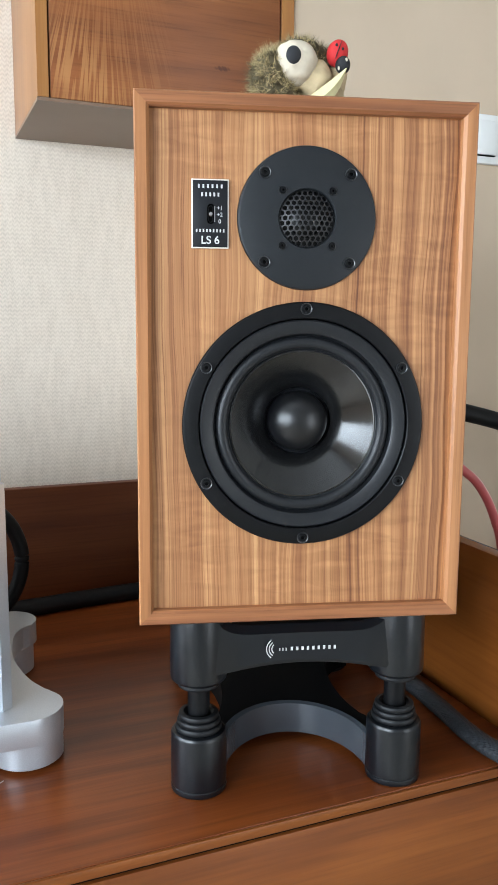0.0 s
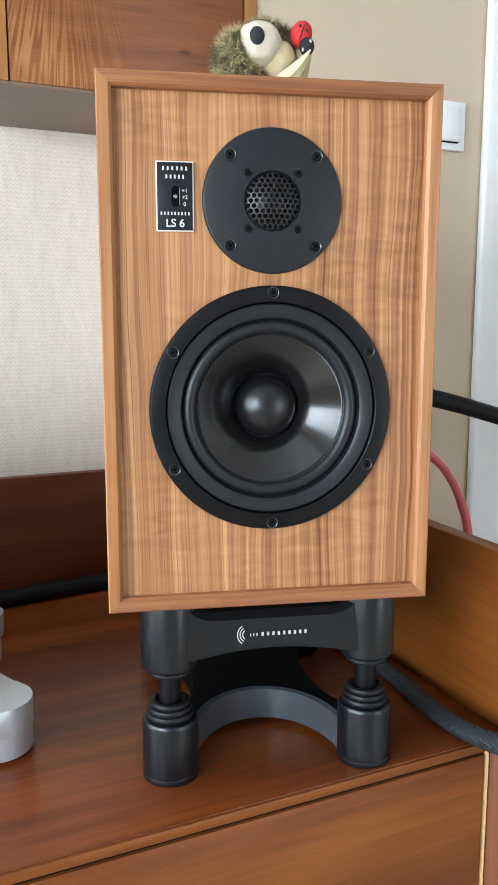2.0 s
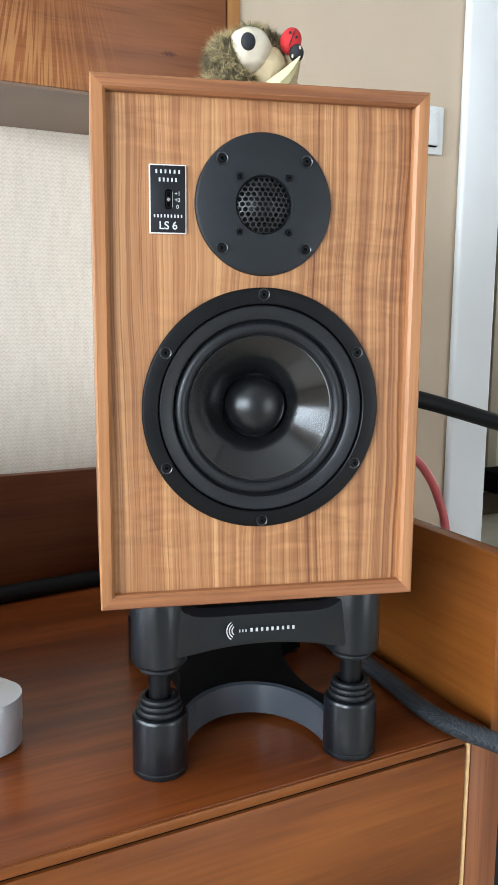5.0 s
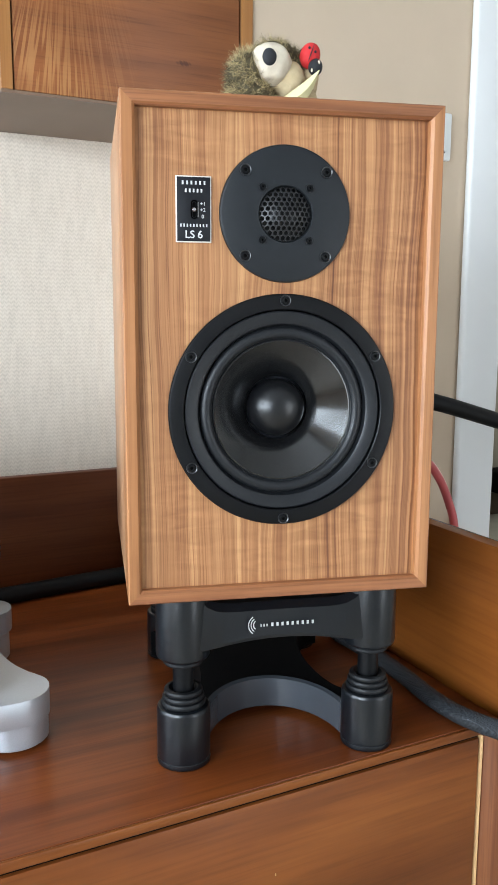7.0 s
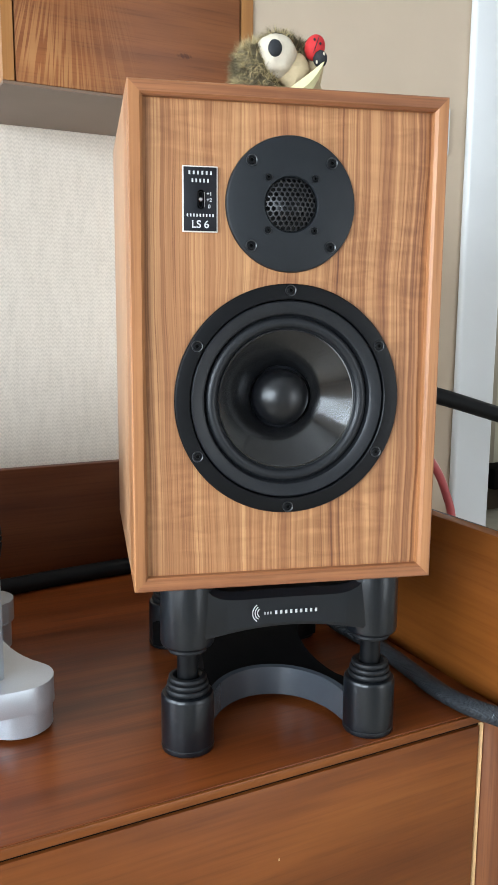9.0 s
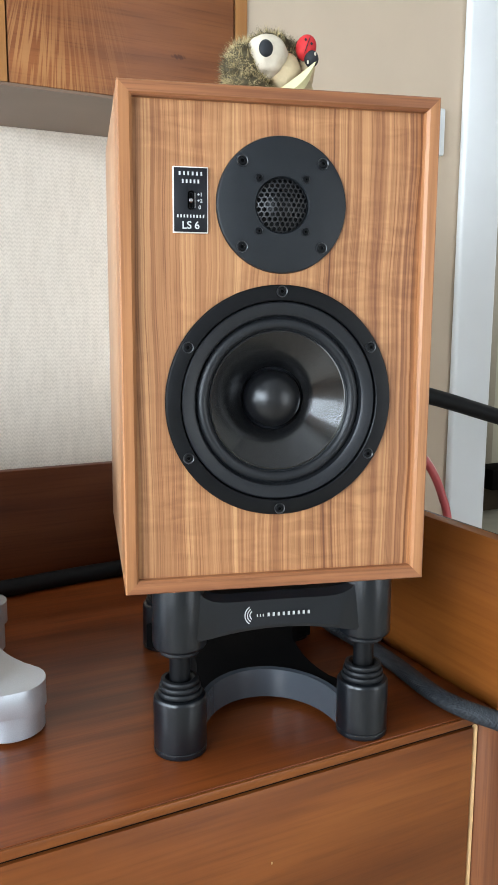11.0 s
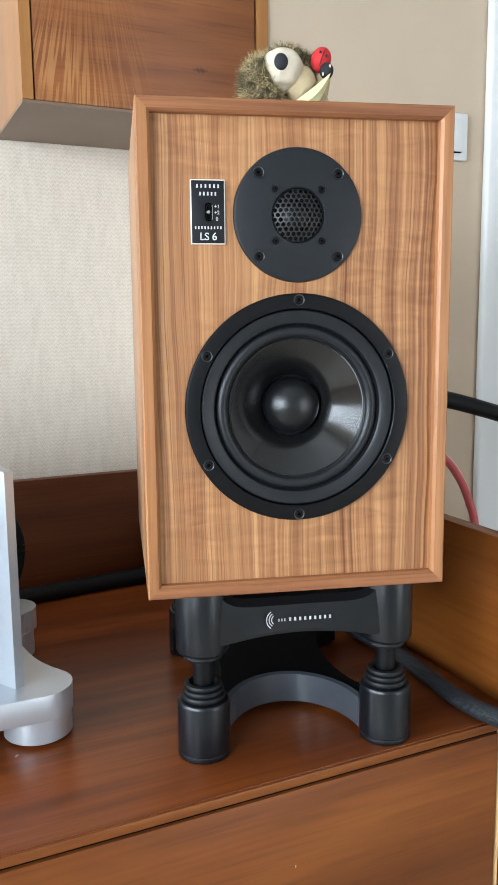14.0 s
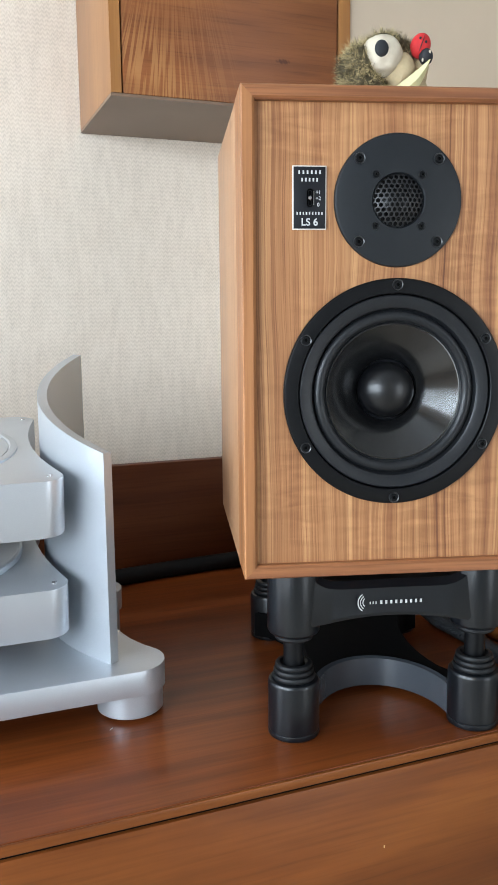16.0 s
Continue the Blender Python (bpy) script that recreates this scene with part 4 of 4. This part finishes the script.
def slab_outline(x0, x1, y0, y1, r):
    """A rectangle with round corners whose long sides draw in a little at the waist."""
    pts = []
    for cx, cy, a0 in ((x1 - r, y0 + r, -90), (x1 - r, y1 - r, 0), (x0 + r, y1 - r, 90), (x0 + r, y0 + r, 180)):
        for k in range(9):
            a = radians(a0 + 90 * k / 8)
            pts.append((cx + r * math.cos(a), cy + r * math.sin(a)))
        if a0 in (-90, 90):
            sg = 1 if a0 < 0 else -1
            for k in range(1, 12):
                u = k / 12
                v = u if sg > 0 else 1 - u
                pts.append(((x1 if sg > 0 else x0) - sg * 0.017 * (1 - (2 * u - 1) ** 2), y0 + r + (y1 - y0 - 2 * r) * v))
    return pts


def slab(z, thick, tilt):
    m = pose(AXC, 0.151, z, tilt, 0, 0)
    w = -0.2520 - AXC
    ob = part("slab", prism(slab_outline(-w, w, 0.0, 0.262, 0.020), 0.0, thick, 0.0010), SILVER, amp, m=m)
    for sx in (-1, 1):
        for y in (0.016, 0.246):
            part("screw", lathe([(0.0, thick + 0.0002), (0.0013, thick + 0.0002), (0.0013, thick + 0.0008), (0.0026, thick + 0.0008), (0.0028, thick - 0.001)], 20, axis="z", at=(sx * (w - 0.013), y, 0)), STEEL, ob)
    return ob


up = slab(0.1832, 0.0548, 6.5)
lo = slab(0.0868, 0.0492, 6.5)
part("lid_ring", lathe([(0.113, 0.0490), (0.1125, 0.0505), (0.1105, 0.0512), (0.1060, 0.0512), (0.1045, 0.0500), (0.104, 0.0470)], 96, axis="z", at=(-0.005, 0.135, 0.0058)), SILVER, up)
part("lid", lathe([(0.0, 0.0500), (0.1035, 0.0500), (0.1038, 0.0485)], 96, axis="z", at=(-0.005, 0.135, 0.0058)), SILVER, up)
part("dish", lathe([(0.070, 0.0402), (0.082, 0.0412), (0.096, 0.0450), (0.1035, 0.0466), (0.1060, 0.0460), (0.1065, 0.0402)], 96, axis="z", at=(0, 0.118, 0.0092)), SILVER, lo)
part("column", lathe([(0.0, 0.040), (0.068, 0.040), (0.072, 0.054), (0.069, 0.072), (0.058, 0.098), (0.0, 0.098)], 64, axis="z", at=(0, 0.118, 0.0092)), STEEL, lo)
for sx in (-1, 1):
    part("post", lathe([(0.0, 0.0), (0.012, 0.0), (0.012, 0.060), (0.0, 0.060)], 24, axis="z", at=(sx * 0.06, 0.235, 0.0490)), SILVER, lo)
part("pedestal", box(-0.075, 0.075, 0.05, 0.22, -0.046, 0.001, 0.004), SILVER, lo)

# ---- far end of the hall ----
tagged(part("far_casing", box(3.00, 3.065, 2.925, 2.9495, 0.135, 2.10, 0.003), plain("grey_beige_trim", (0.34, 0.32, 0.27), 0.5, vary=0.05)), "grey-beige door trim at the end of the hall", "trim", kind="structure")
bench = thing("hall_bench", pose(3.35, 2.80, 0), "low black bench against the hall wall", "bench")
part("seat", box(-0.44, 0.44, -0.05, 0.12, 0.165, 0.285, 0.010), STAND_MATT, bench)
for lx in (-0.08, 0.36):
    for sy in (-0.02, 0.09):
        part("leg", box(lx - 0.015, lx + 0.015, sy - 0.015, sy + 0.015, 0.0, 0.166, 0.002), STAND_MATT, bench)

# ---- cables ----


def cable(name, pts, r, material, label, category="cable"):
    return tagged(part(name, tube(pts, r), material), label, category)


cable("power_cable", [(-0.55, 0.50, DECK + 0.0118), (-0.30, 0.515, DECK + 0.0118), (-0.146, 0.532, DECK + 0.0118), (-0.07, 0.542, DECK + 0.0118), (0.01, 0.550, DECK + 0.0118), (0.09, 0.553, DECK + 0.0118), (0.17, 0.54, DECK + 0.0118)],
      0.0118, CORD, "thick black cable lying on the sideboard along its back board")
cable("mains_lead", [(-0.235, 0.43, DECK + 0.155), (-0.205, 0.455, DECK + 0.172), (-0.178, 0.46, DECK + 0.150), (-0.164, 0.46, DECK + 0.115), (-0.166, 0.46, DECK + 0.080), (-0.180, 0.46, DECK + 0.050), (-0.21, 0.46, DECK + 0.020), (-0.26, 0.46, DECK + 0.0095), (-0.34, 0.45, DECK + 0.0095)],
      0.0092, CORD, "black cable looping down from the silver component")
cable("speaker_cable", [(0.150, 0.300, DECK + 0.175), (0.163, 0.298, DECK + 0.110), (0.184, 0.275, DECK + 0.048), (0.199, 0.235, DECK + 0.0150), (0.206, 0.19, DECK + 0.0092), (0.2080, 0.150, DECK + 0.0092), (0.2045, 0.090, DECK + 0.0092), (0.1990, 0.040, DECK + 0.0092), (0.1985, 0.004, DECK + 0.0100), (0.2035, -0.022, DECK + 0.0105), (0.2150, -0.044, DECK + 0.0090), (0.2330, -0.066, DECK + 0.003), (0.262, -0.090, DECK - 0.012), (0.31, -0.11, DECK - 0.05), (0.40, -0.10, DECK - 0.20), (0.46, -0.06, DECK - 0.45), (0.50, -0.05, 0.012), (0.62, 0.00, 0.0095)],
      0.0092, BRAID, "grey braided cable crossing the sideboard's front corner", "cable")
cable("interconnect_cable", [(0.10, 0.372, 1.030), (0.20, 0.37, 1.052), (0.30, 0.35, 1.050), (0.42, 0.33, 1.027), (0.57, 0.33, 0.986), (0.72, 0.33, 0.946), (0.86, 0.33, 0.90), (1.02, 0.31, 0.80), (1.12, 0.27, 0.45), (1.14, 0.24, 0.013), (1.16, 0.1, 0.013)],
      0.0118, CORD, "thick black cable hanging out behind the loudspeaker")
cable("hose", [(0.36, 0.46, 0.93), (0.43, 0.43, 0.955), (0.485, 0.42, 0.925), (0.517, 0.42, 0.891), (0.538, 0.42, 0.851), (0.552, 0.42, 0.810), (0.565, 0.42, 0.72), (0.575, 0.42, 0.50), (0.58, 0.42, 0.02)],
      0.0068, PINK, "glossy pink hose hanging behind the sideboard's end", "hose")
